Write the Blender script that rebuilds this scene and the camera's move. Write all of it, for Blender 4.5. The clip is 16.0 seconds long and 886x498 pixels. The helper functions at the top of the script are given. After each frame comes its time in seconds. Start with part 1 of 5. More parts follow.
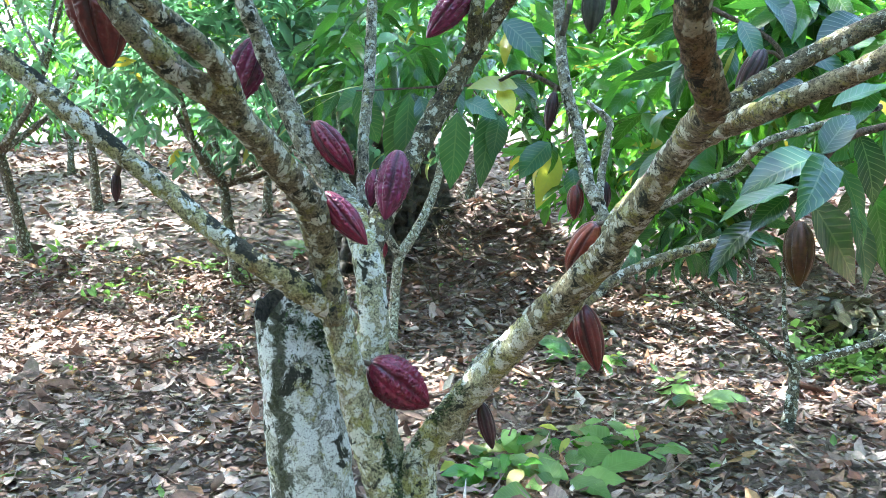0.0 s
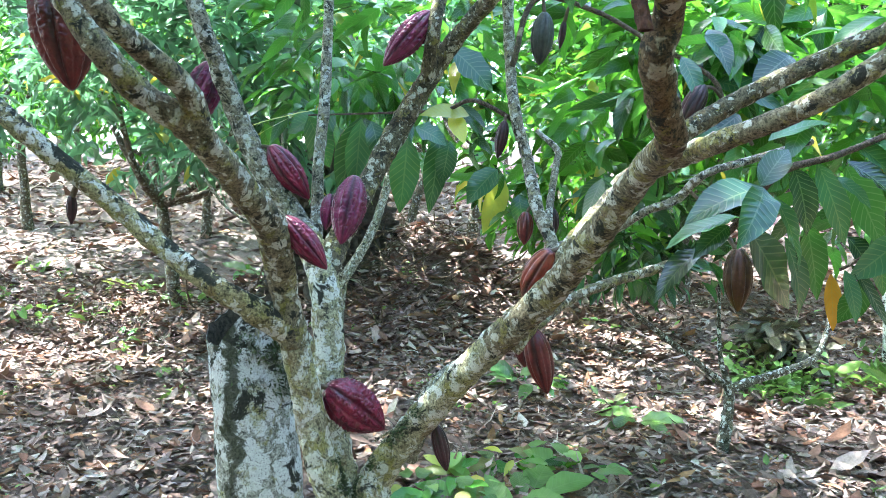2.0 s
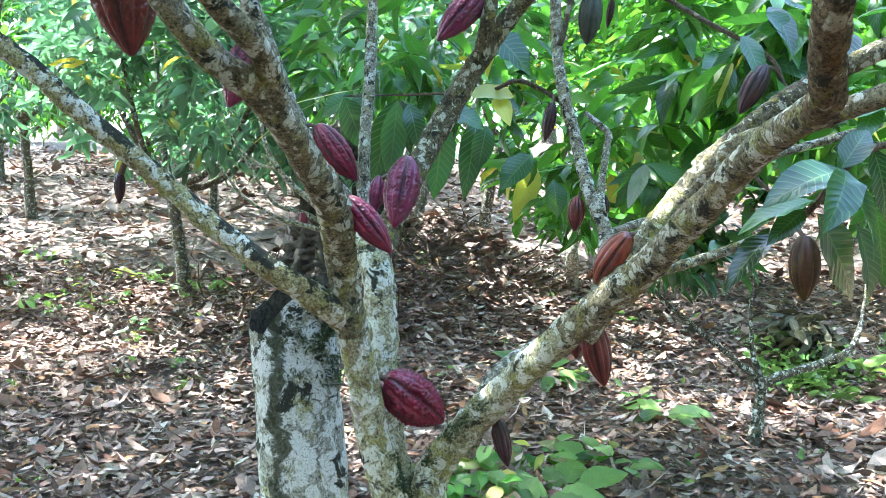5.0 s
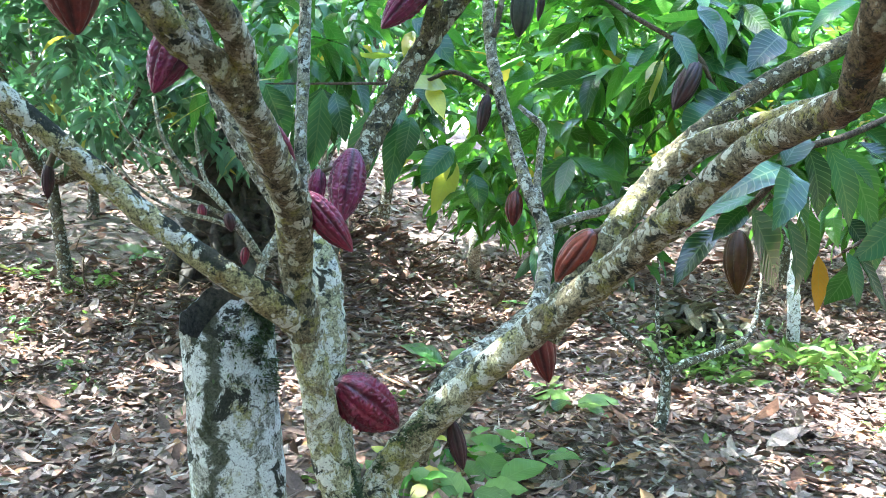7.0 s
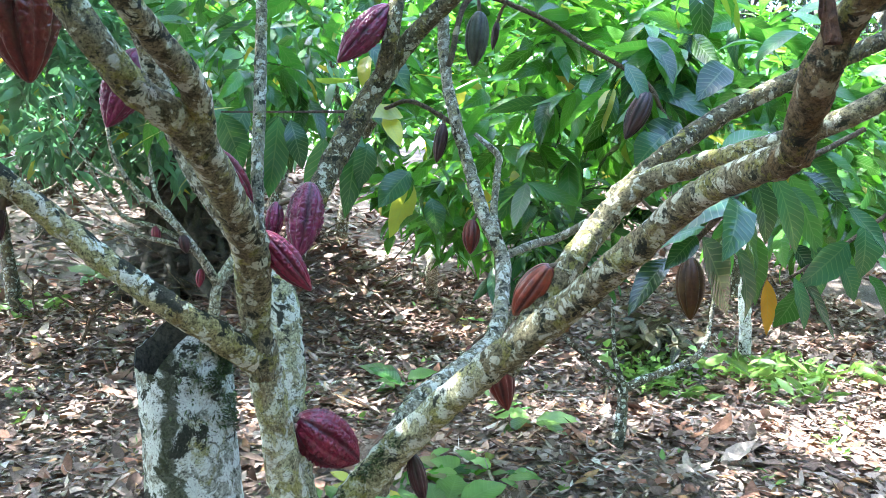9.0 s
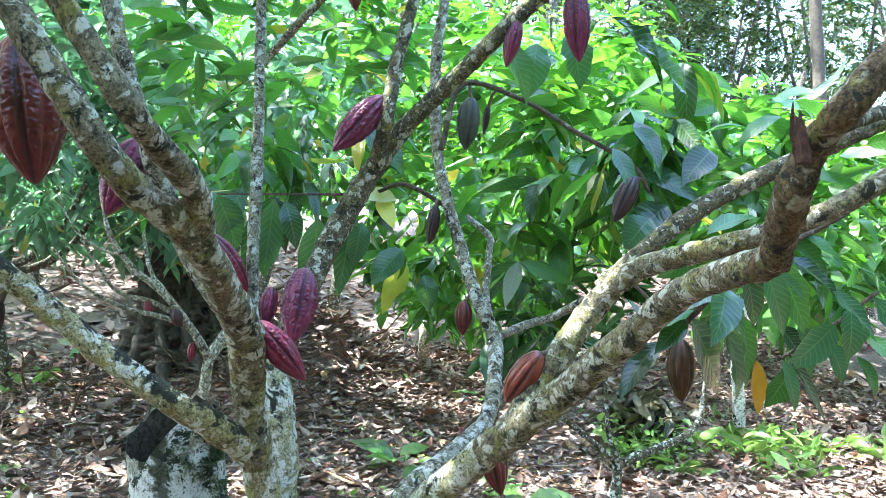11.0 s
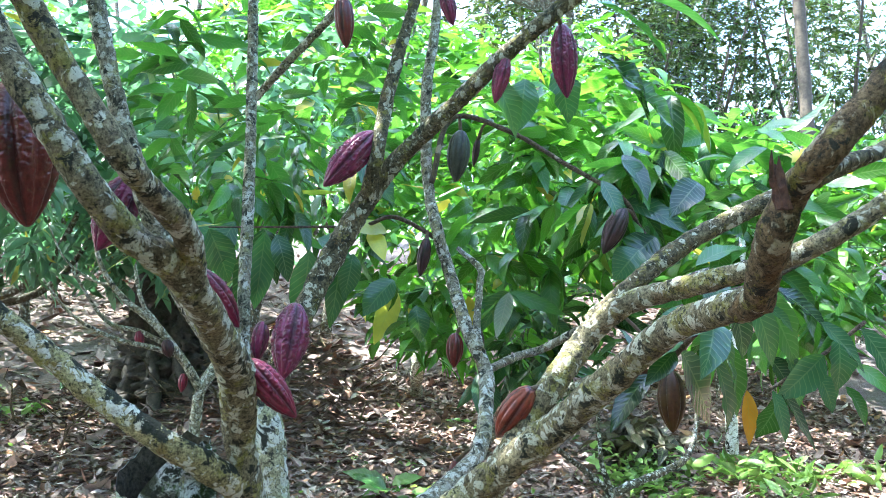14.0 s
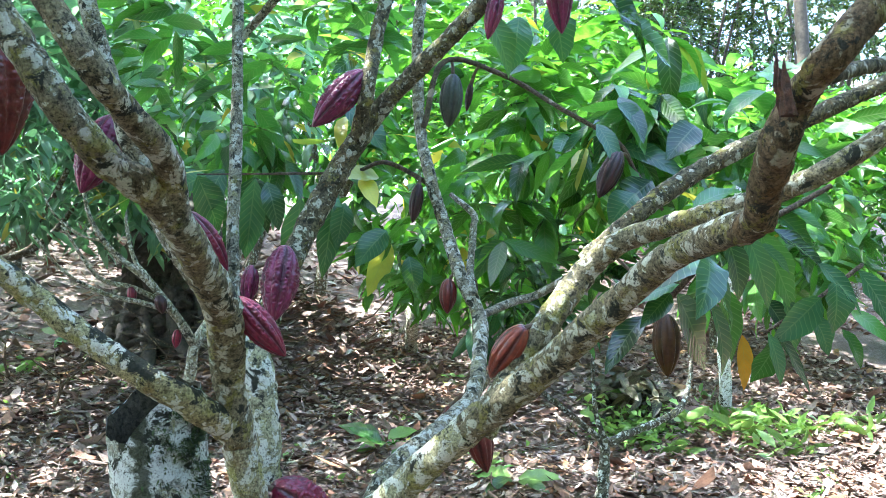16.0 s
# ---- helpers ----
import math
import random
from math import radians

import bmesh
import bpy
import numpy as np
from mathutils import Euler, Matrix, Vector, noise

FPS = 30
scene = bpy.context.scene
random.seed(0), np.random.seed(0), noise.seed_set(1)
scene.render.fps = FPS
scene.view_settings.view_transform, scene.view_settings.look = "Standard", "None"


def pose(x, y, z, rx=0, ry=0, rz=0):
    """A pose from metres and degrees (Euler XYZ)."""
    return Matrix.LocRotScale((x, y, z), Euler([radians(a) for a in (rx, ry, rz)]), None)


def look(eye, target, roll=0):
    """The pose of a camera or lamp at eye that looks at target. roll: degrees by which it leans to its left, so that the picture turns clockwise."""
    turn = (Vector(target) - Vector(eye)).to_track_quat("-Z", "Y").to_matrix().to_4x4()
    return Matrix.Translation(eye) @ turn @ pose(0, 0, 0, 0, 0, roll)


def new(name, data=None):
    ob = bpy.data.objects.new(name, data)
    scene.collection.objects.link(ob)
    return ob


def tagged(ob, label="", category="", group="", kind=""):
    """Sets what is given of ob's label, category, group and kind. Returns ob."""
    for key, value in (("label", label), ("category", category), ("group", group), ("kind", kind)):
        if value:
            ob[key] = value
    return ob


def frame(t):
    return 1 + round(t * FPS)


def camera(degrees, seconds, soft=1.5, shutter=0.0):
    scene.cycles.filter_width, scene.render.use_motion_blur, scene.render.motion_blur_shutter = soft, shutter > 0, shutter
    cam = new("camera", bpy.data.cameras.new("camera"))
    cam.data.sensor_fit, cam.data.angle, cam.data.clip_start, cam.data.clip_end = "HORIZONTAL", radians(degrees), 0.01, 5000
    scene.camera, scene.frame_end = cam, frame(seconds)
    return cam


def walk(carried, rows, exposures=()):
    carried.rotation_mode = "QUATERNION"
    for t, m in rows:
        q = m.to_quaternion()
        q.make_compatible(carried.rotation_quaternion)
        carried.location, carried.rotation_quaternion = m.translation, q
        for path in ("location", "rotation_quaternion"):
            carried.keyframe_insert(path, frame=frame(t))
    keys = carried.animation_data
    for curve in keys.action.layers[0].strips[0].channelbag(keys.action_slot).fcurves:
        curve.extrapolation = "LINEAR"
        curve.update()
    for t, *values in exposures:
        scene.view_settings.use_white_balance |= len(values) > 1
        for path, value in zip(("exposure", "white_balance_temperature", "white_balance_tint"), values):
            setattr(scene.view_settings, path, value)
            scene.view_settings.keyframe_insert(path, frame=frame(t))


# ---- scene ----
cam = camera(57.0, 16.0, soft=0.55)
METRES, EYE, TILT, LEAN, TURN = 0.8, 1.45, -5.0, 0.0, 0.0
ROWS = [
    (0.0, 0.0, 0.0, 0.0, 0.0, 0.0, -0.0),
    (0.5, -0.0103, -0.0198, 0.0057, -0.1, 0.29, -0.12),
    (1.0, -0.039, -0.0541, 0.0128, -1.09, 0.92, -0.31),
    (1.5, -0.059, -0.0605, 0.0143, -3.02, 1.62, -0.4),
    (2.0, -0.0613, -0.047, 0.0069, -4.36, 1.59, -0.4),
    (2.5, -0.0497, -0.012, -0.0181, -4.72, 1.48, -0.43),
    (3.0, -0.0585, 0.0123, -0.0332, -4.83, 1.37, -0.45),
    (3.5, -0.0763, 0.0133, -0.0287, -4.67, 1.27, -0.47),
    (4.0, -0.1233, 0.0174, -0.0275, -4.09, 1.15, -0.53),
    (6.5, -0.4233, 0.2565, 0.0009, -9.57, 0.78, -0.75),
    (7.0, -0.4507, 0.235, 0.0034, -12.73, 0.45, -0.29),
    (7.5, -0.4642, 0.2181, 0.0066, -13.78, 0.34, -0.17),
    (8.0, -0.4626, 0.2326, 0.0149, -14.46, 0.24, -0.02),
    (8.5, -0.458, 0.2228, 0.042, -15.4, 0.26, -0.05),
    (9.0, -0.4575, 0.215, 0.0685, -15.7, 1.3, 0.39),
    (9.5, -0.4612, 0.2137, 0.092, -15.86, 3.1, 0.52),
    (10.0, -0.4705, 0.1935, 0.1082, -15.97, 4.46, 0.52),
    (12.5, -0.4656, 0.1625, 0.1428, -16.46, 6.93, 0.53),
    (13.0, -0.4624, 0.1552, 0.1492, -16.53, 7.22, 0.83),
    (13.5, -0.4708, 0.1472, 0.1526, -16.63, 7.48, 0.92),
    (14.0, -0.4698, 0.1499, 0.1539, -16.73, 7.74, 0.9),
    (14.5, -0.4683, 0.148, 0.1533, -16.82, 7.71, 0.95),
    (15.0, -0.4616, 0.1547, 0.1483, -16.87, 7.57, 1.27),
    (15.5, -0.4516, 0.1755, 0.1222, -16.96, 7.06, 1.31),
    (16.0, -0.4448, 0.204, 0.0923, -17.04, 5.05, 1.24),
]
walk(cam, [(t, pose(0, 0, EYE, TILT, LEAN, TURN) @ pose(METRES * x, METRES * y, METRES * z, 90 + pitch, roll, yaw)) for t, x, y, z, yaw, pitch, roll in ROWS],
     exposures=[(0.0, 3.90, 5920, 4), (6.5, 3.88, 5920, 4), (10.0, 3.86, 5920, 4), (12.5, 3.80, 5920, 4), (16.0, 3.70, 5920, 4)])

# ---- light ----
SUN_DIR = Vector((-0.58, 0.30, 1.0)).normalized()      # towards the sun
world = bpy.data.worlds.new("sky")
scene.world = world
world.use_nodes = True
wn = world.node_tree.nodes
sky = wn.new("ShaderNodeTexSky")
sky.sky_type = "NISHITA"
sky.sun_disc = False
sky.sun_elevation = math.asin(SUN_DIR.z)
sky.sun_rotation = math.atan2(SUN_DIR.x, SUN_DIR.y)
sky.air_density, sky.dust_density = 1.0, 2.0
world.node_tree.links.new(sky.outputs[0], wn["Background"].inputs[0])
wn["Background"].inputs[1].default_value = 0.15
sun_data = bpy.data.lights.new("sun", "SUN")
sun_data.energy, sun_data.angle, sun_data.color = 2.7, radians(0.6), (1.0, 0.98, 0.94)
sun = new("sun", sun_data)
sun.matrix_world = look((0, 0, 30), Vector((0, 0, 30)) - SUN_DIR)


# ---- materials ----
def mat(name):
    m = bpy.data.materials.new(name)
    m.use_nodes = True
    n, l = m.node_tree.nodes, m.node_tree.links
    return m, n, l, n["Principled BSDF"]


def node(n, kind, **kw):
    x = n.new(kind)
    for k, v in kw.items():
        x.inputs[k].default_value = v
    return x


def ramp(n, l, src, stops):
    r = n.new("ShaderNodeValToRGB")
    e = r.color_ramp.elements
    while len(e) < len(stops):
        e.new(0.5)
    for q, (p, c) in zip(e, stops):
        q.position, q.color = p, (*c, 1) if len(c) == 3 else c
    l.new(src, r.inputs[0])
    return r.outputs[0]


def grey(v):
    return (v, v, v)


def mixc(n, l, fac, a, b, kind="MIX"):
    x = n.new("ShaderNodeMix")
    x.data_type, x.blend_type = "RGBA", kind
    for sock, v in ((x.inputs[0], fac), (x.inputs[6], a), (x.inputs[7], b)):
        if isinstance(v, (int, float)):
            sock.default_value = v
        elif isinstance(v, tuple):
            sock.default_value = (*v, 1)
        else:
            l.new(v, sock)
    return x.outputs[2]


def bump(n, l, bsdf, height, strength, dist):
    b = node(n, "ShaderNodeBump", Strength=strength, Distance=dist)
    l.new(height, b.inputs["Height"])
    l.new(b.outputs[0], bsdf.inputs["Normal"])


def noise_tex(n, l, co, scale, detail=5, rough=0.6, distort=0.0):
    t = node(n, "ShaderNodeTexNoise", Scale=scale, Detail=detail, Roughness=rough, Distortion=distort)
    l.new(co, t.inputs["Vector"])
    return t.outputs["Fac"]


def bark_material(name, base, dark, pale, pale_at, black_at, green=0.5, spots=0.6, size=1.0, upper=0.0, moss_at=0.55, strip=None):
    """Bark with crusts of pale lichen, black algae and some yellow-green moss."""
    m, n, l, b = mat(name)
    co = n.new("ShaderNodeTexCoord").outputs["Object"]
    fine = noise_tex(n, l, co, 150, 6, 0.75)
    mid = noise_tex(n, l, co, 34, 6, 0.7, 0.5)
    col = ramp(n, l, mid, [(0.34, dark), (0.5, base), (0.7, tuple(v * 1.3 for v in base))])
    col = mixc(n, l, 0.9, col, ramp(n, l, fine, [(0.36, grey(0.16)), (0.62, grey(1.35))]), "MULTIPLY")
    # rounded lichen patches
    wob = n.new("ShaderNodeMix")
    wob.data_type, wob.blend_type = "RGBA", "ADD"
    wob.inputs[0].default_value = 0.035
    l.new(co, wob.inputs[6])
    wn2 = node(n, "ShaderNodeTexNoise", Scale=45, Detail=4)
    l.new(co, wn2.inputs["Vector"])
    l.new(wn2.outputs["Color"], wob.inputs[7])
    vor = node(n, "ShaderNodeTexVoronoi", Scale=30 / max(size, 0.9))
    l.new(wob.outputs[2], vor.inputs["Vector"])
    sel = n.new("ShaderNodeSeparateColor")
    l.new(vor.outputs["Color"], sel.inputs[0])
    lich_c = ramp(n, l, fine, [(0.3, tuple(v * 0.7 for v in pale)), (0.65, pale)])
    patch = mixc(n, l, 1.0, ramp(n, l, vor.outputs["Distance"], [(0.36, grey(1)), (0.45, grey(0))]), ramp(n, l, sel.outputs[0], [(spots - 0.02, grey(0)), (spots, grey(1))]), "MULTIPLY")
    col = mixc(n, l, patch, col, lich_c)
    crust = noise_tex(n, l, co, 30 / size, 6, 0.66, 0.6)
    col = mixc(n, l, ramp(n, l, crust, [(pale_at, grey(0)), (pale_at + 0.035, grey(1))]), col, lich_c)
    moss = noise_tex(n, l, co, 15.3 / size, 5, 0.72, 0.3)
    col = mixc(n, l, ramp(n, l, moss, [(moss_at, grey(0)), (moss_at + 0.08, grey(green))]), col, ramp(n, l, fine, [(0.3, (0.12, 0.12, 0.02)), (0.62, (0.36, 0.33, 0.07))]))
    rust = noise_tex(n, l, co, 9.0 / size, 6, 0.7, 0.4)
    col = mixc(n, l, ramp(n, l, rust, [(0.57, grey(0)), (0.64, grey(0.8 * green))]), col, ramp(n, l, fine, [(0.3, (0.07, 0.035, 0.012)), (0.65, (0.24, 0.14, 0.05))]))
    co2 = node(n, "ShaderNodeVectorMath")
    co2.operation = "ADD"
    co2.inputs[1].default_value = (7.3, 2.1, 4.4)
    l.new(co, co2.inputs[0])
    alga = noise_tex(n, l, co2.outputs[0], 19 / size, 8, 0.74, 0.5)
    if upper:      # algae thrive on the rain-wet upper side
        nz = n.new("ShaderNodeSeparateXYZ")
        l.new(n.new("ShaderNodeNewGeometry").outputs["Normal"], nz.inputs[0])
        wet = node(n, "ShaderNodeMath")
        wet.operation = "MULTIPLY_ADD"
        l.new(nz.outputs[2], wet.inputs[0])
        wet.inputs[1].default_value = upper
        l.new(alga, wet.inputs[2])
        alga = wet.outputs[0]
    col = mixc(n, l, ramp(n, l, alga, [(black_at, grey(0)), (black_at + 0.03, grey(1))]), col, ramp(n, l, fine, [(0.3, (0.012, 0.014, 0.010)), (0.75, (0.06, 0.062, 0.045))]))
    if strip:      # a dark mossy run down one side
        sx = n.new("ShaderNodeSeparateXYZ")
        l.new(co, sx.inputs[0])
        run = node(n, "ShaderNodeMath")
        run.operation = "MULTIPLY_ADD"
        l.new(alga, run.inputs[0])
        run.inputs[1].default_value = 0.22
        l.new(sx.outputs[0], run.inputs[2])
        lo = strip + 0.11
        span = node(n, "ShaderNodeMapRange")
        l.new(run.outputs[0], span.inputs[0])
        span.inputs[1].default_value, span.inputs[2].default_value = lo - 0.1, lo + 0.1
        col = mixc(n, l, ramp(n, l, span.outputs[0], [(0.36, grey(0)), (0.42, grey(0.9)), (0.58, grey(0.9)), (0.64, grey(0))]), col, ramp(n, l, fine, [(0.3, (0.014, 0.018, 0.008)), (0.7, (0.07, 0.075, 0.035))]))
    if upper:
        col = mixc(n, l, ramp(n, l, crust, [(0.60, grey(0)), (0.63, grey(1))]), col, lich_c)
    speck = noise_tex(n, l, co2.outputs[0], 210, 3, 0.6)
    col = mixc(n, l, ramp(n, l, speck, [(0.58, grey(0)), (0.65, grey(0.85))]), col, (0.03, 0.03, 0.022))
    l.new(col, b.inputs["Base Color"])
    b.inputs["Roughness"].default_value = 0.9
    b.inputs["Specular IOR Level"].default_value = 0.2
    bump(n, l, b, mixc(n, l, 0.5, crust, fine), 1.0, 0.016)
    return m


BARK = bark_material("lichen_bark", (0.25, 0.215, 0.13), (0.06, 0.048, 0.026), (0.64, 0.63, 0.50), 0.56, 0.565, 0.6, 0.53, 0.85, moss_at=0.525)
BARK_PALE = bark_material("pale_green_bark", (0.42, 0.395, 0.24), (0.13, 0.115, 0.06), (0.74, 0.745, 0.63), 0.515, 0.565, 0.7, 0.48, 1.2, moss_at=0.525)
BARK_LOW = bark_material("black_topped_bark", (0.40, 0.355, 0.18), (0.15, 0.125, 0.06), (0.76, 0.75, 0.62), 0.55, 0.57, 0.7, 0.5, 0.9, 0.14)
BARK_UP = bark_material("grey_bark", (0.15, 0.13, 0.078), (0.03, 0.026, 0.016), (0.55, 0.54, 0.42), 0.575, 0.565, 0.6, 0.57, 0.5)
BARK_THIN = bark_material("pale_grey_bark", (0.29, 0.265, 0.19), (0.08, 0.072, 0.045), (0.64, 0.635, 0.54), 0.55, 0.55, 0.4, 0.48, 0.6)
BARK_WHITE = bark_material("white_crusted_bark", (0.48, 0.49, 0.41), (0.15, 0.15, 0.11), (0.78, 0.80, 0.75), 0.45, 0.565, 0.35, 0.3)
BARK_STUMP = bark_material("crusted_stump_bark", (0.44, 0.44, 0.37), (0.14, 0.145, 0.10), (0.76, 0.78, 0.73), 0.48, 0.548, 0.7, 0.38, 1.7, moss_at=0.56, strip=-0.475)
BARK_SAPLING = bark_material("mottled_sapling_bark", (0.17, 0.16, 0.13), (0.03, 0.03, 0.024), (0.74, 0.78, 0.76), 0.56, 0.54, 0.3, 0.5, 0.7)
BARK_BROWN = bark_material("brown_twig_bark", (0.12, 0.088, 0.058), (0.045, 0.034, 0.022), (0.34, 0.29, 0.2), 0.68, 0.68, 0.1, 0.85)
BARK_DARK = bark_material("dark_brown_bark", (0.175, 0.125, 0.07), (0.045, 0.032, 0.018), (0.46, 0.42, 0.30), 0.60, 0.58, 0.6, 0.66, 0.8)
BARK_FAR = bark_material("dark_trunk_bark", (0.13, 0.11, 0.08), (0.04, 0.034, 0.025), (0.42, 0.43, 0.38), 0.58, 0.57, 0.3, 0.6)


def leaf_material(name, low, high, glow, rough=0.26, yellow=0.0, trans=0.36, veins=True):
    """A leaf: colour differs leaf by leaf, pale veins, light shines through it."""
    m, n, l, b = mat(name)
    rnd = n.new("ShaderNodeNewGeometry").outputs["Random Per Island"]
    obr = n.new("ShaderNodeObjectInfo").outputs["Random"]
    add = node(n, "ShaderNodeMath")
    add.operation = "ADD"
    l.new(rnd, add.inputs[0])
    l.new(obr, add.inputs[1])
    fr = node(n, "ShaderNodeMath")
    fr.operation = "FRACT"
    l.new(add.outputs[0], fr.inputs[0])
    rnd = fr.outputs[0]
    mid = tuple((a + c) / 2 for a, c in zip(low, high))
    stops = [(0.0, tuple(v * 0.25 for v in low)), (0.5, tuple(v * 0.8 for v in mid)), (1.0 - yellow - 0.02, high)]
    gl2 = tuple(v * 0.4 for v in glow)
    gstops = [(0.0, gl2), (1.0 - yellow - 0.02, glow)]
    if yellow:
        stops.append((1.0 - yellow, (0.42, 0.34, 0.04)))
        gstops.append((1.0 - yellow, (0.6, 0.5, 0.05)))
    col, gcol = ramp(n, l, rnd, stops), ramp(n, l, rnd, gstops)
    co = n.new("ShaderNodeTexCoord")
    blotch = noise_tex(n, l, co.outputs["Object"], 14, 4)
    col = mixc(n, l, 0.5, col, ramp(n, l, blotch, [(0.3, grey(0.55)), (0.7, grey(1.25))]), "MULTIPLY")
    if veins:
        uv = n.new("ShaderNodeSeparateXYZ")
        l.new(co.outputs["UV"], uv.inputs[0])
        off = node(n, "ShaderNodeMath")
        off.operation = "SUBTRACT"
        l.new(uv.outputs[1], off.inputs[0])
        off.inputs[1].default_value = 0.5
        ab = node(n, "ShaderNodeMath")
        ab.operation = "ABSOLUTE"
        l.new(off.outputs[0], ab.inputs[0])
        slant = node(n, "ShaderNodeMath")
        slant.operation = "MULTIPLY_ADD"
        l.new(ab.outputs[0], slant.inputs[0])
        slant.inputs[1].default_value = -0.33
        l.new(uv.outputs[0], slant.inputs[2])
        sc = node(n, "ShaderNodeMath")
        sc.operation = "MULTIPLY"
        l.new(slant.outputs[0], sc.inputs[0])
        sc.inputs[1].default_value = 72.0
        sn = node(n, "ShaderNodeMath")
        sn.operation = "SINE"
        l.new(sc.outputs[0], sn.inputs[0])
        vein = ramp(n, l, sn.outputs[0], [(0.78, grey(0)), (0.98, grey(1))])
        rib = ramp(n, l, ab.outputs[0], [(0.015, grey(1)), (0.035, grey(0))])
        both = mixc(n, l, 1.0, vein, rib, "LIGHTEN")
        col = mixc(n, l, mixc(n, l, 1.0, both, (0.32, 0.32, 0.32), "MULTIPLY"), col, (0.26, 0.36, 0.13))
        bump(n, l, b, sn.outputs[0], 0.08, 0.004)
    l.new(col, b.inputs["Base Color"])
    b.inputs["Roughness"].default_value = rough
    b.inputs["Specular IOR Level"].default_value = 0.6
    tr = n.new("ShaderNodeBsdfTranslucent")
    l.new(gcol, tr.inputs["Color"])
    ms = node(n, "ShaderNodeMixShader", Fac=trans)
    l.new(b.outputs[0], ms.inputs[1])
    l.new(tr.outputs[0], ms.inputs[2])
    l.new(ms.outputs[0], n["Material Output"].inputs[0])
    return m


LEAF = leaf_material("cacao_leaf", (0.026, 0.105, 0.030), (0.065, 0.20, 0.042), (0.18, 0.50, 0.05), yellow=0.012)
# paler, bluer copy of the leaf: skylight is put into its colour
LEAF_TEAL = leaf_material("skylit_leaf", (0.085, 0.17, 0.105), (0.17, 0.31, 0.19), (0.21, 0.50, 0.21), yellow=0.012, rough=0.3)
# brighter, yellower copy of the leaf, with sunlight in its colour
LEAF_BRIGHT = leaf_material("sunlit_leaf", (0.035, 0.13, 0.022), (0.09, 0.25, 0.034), (0.20, 0.56, 0.035), yellow=0.010, trans=0.35)
# dark green leaf, blue raised in the colour for the sky's reflection
LEAF_DEEP = leaf_material("sky_sheen_leaf", (0.020, 0.066, 0.040), (0.045, 0.125, 0.068), (0.13, 0.33, 0.04), rough=0.2, trans=0.3)
LEAF_YELLOW = leaf_material("yellowing_leaf", (0.40, 0.50, 0.06), (0.58, 0.58, 0.10), (0.80, 0.82, 0.08), rough=0.4)
LEAF_OLIVE = leaf_material("fading_leaf", (0.16, 0.17, 0.05), (0.26, 0.25, 0.08), (0.3, 0.3, 0.08), rough=0.5)
LEAF_ORANGE = leaf_material("orange_leaf", (0.60, 0.26, 0.02), (0.68, 0.32, 0.02), (0.85, 0.42, 0.03), rough=0.5)
LEAF_FAR = leaf_material("tall_tree_leaf", (0.022, 0.055, 0.016), (0.05, 0.10, 0.026), (0.15, 0.25, 0.03), veins=False, trans=0.2)
SPROUT = leaf_material("sprout_leaf", (0.12, 0.26, 0.05), (0.27, 0.43, 0.11), (0.34, 0.58, 0.10), rough=0.38, trans=0.3)
MOSS = leaf_material("moss_tuft", (0.026, 0.042, 0.013), (0.075, 0.11, 0.028), (0.09, 0.15, 0.03), rough=0.8, trans=0.2, veins=False)


def litter_material():
    m, n, l, b = mat("dry_leaf")
    rnd = n.new("ShaderNodeNewGeometry").outputs["Random Per Island"]
    obr = n.new("ShaderNodeObjectInfo").outputs["Random"]
    add = node(n, "ShaderNodeMath")
    l.new(rnd, add.inputs[0])
    l.new(obr, add.inputs[1])
    fr = node(n, "ShaderNodeMath")
    fr.operation = "FRACT"
    l.new(add.outputs[0], fr.inputs[0])
    col = ramp(n, l, fr.outputs[0], [(0.0, (0.078, 0.048, 0.038)), (0.20, (0.182, 0.124, 0.102)), (0.42, (0.30, 0.222, 0.188)), (0.66, (0.43, 0.338, 0.295)), (0.76, (0.285, 0.168, 0.122)), (0.88, (0.185, 0.090, 0.062)), (0.95, (0.36, 0.21, 0.105)), (0.98, (0.56, 0.49, 0.43))])
    co = n.new("ShaderNodeTexCoord").outputs["Object"]
    sp = noise_tex(n, l, co, 60, 5, 0.7)
    col = mixc(n, l, 0.75, col, ramp(n, l, sp, [(0.3, grey(0.5)), (0.68, grey(1.2))]), "MULTIPLY")
    l.new(col, b.inputs["Base Color"])
    b.inputs["Roughness"].default_value = 0.85
    b.inputs["Specular IOR Level"].default_value = 0.15
    bump(n, l, b, sp, 0.5, 0.004)
    return m


LITTER = litter_material()
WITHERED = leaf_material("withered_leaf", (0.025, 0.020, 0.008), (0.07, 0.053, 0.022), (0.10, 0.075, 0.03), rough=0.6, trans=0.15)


def soil_material():
    m, n, l, b = mat("soil")
    co = n.new("ShaderNodeTexCoord").outputs["Object"]
    big, small = noise_tex(n, l, co, 0.9, 4), noise_tex(n, l, co, 38, 7, 0.75)
    col = mixc(n, l, 0.7, ramp(n, l, small, [(0.3, (0.080, 0.054, 0.043)), (0.5, (0.19, 0.14, 0.117)), (0.7, (0.31, 0.24, 0.205))]), ramp(n, l, big, [(0.35, grey(0.7)), (0.65, grey(1.2))]), "MULTIPLY")
    l.new(col, b.inputs["Base Color"])
    b.inputs["Roughness"].default_value = 0.95
    bump(n, l, b, small, 1.0, 0.03)
    return m


SOIL = soil_material()


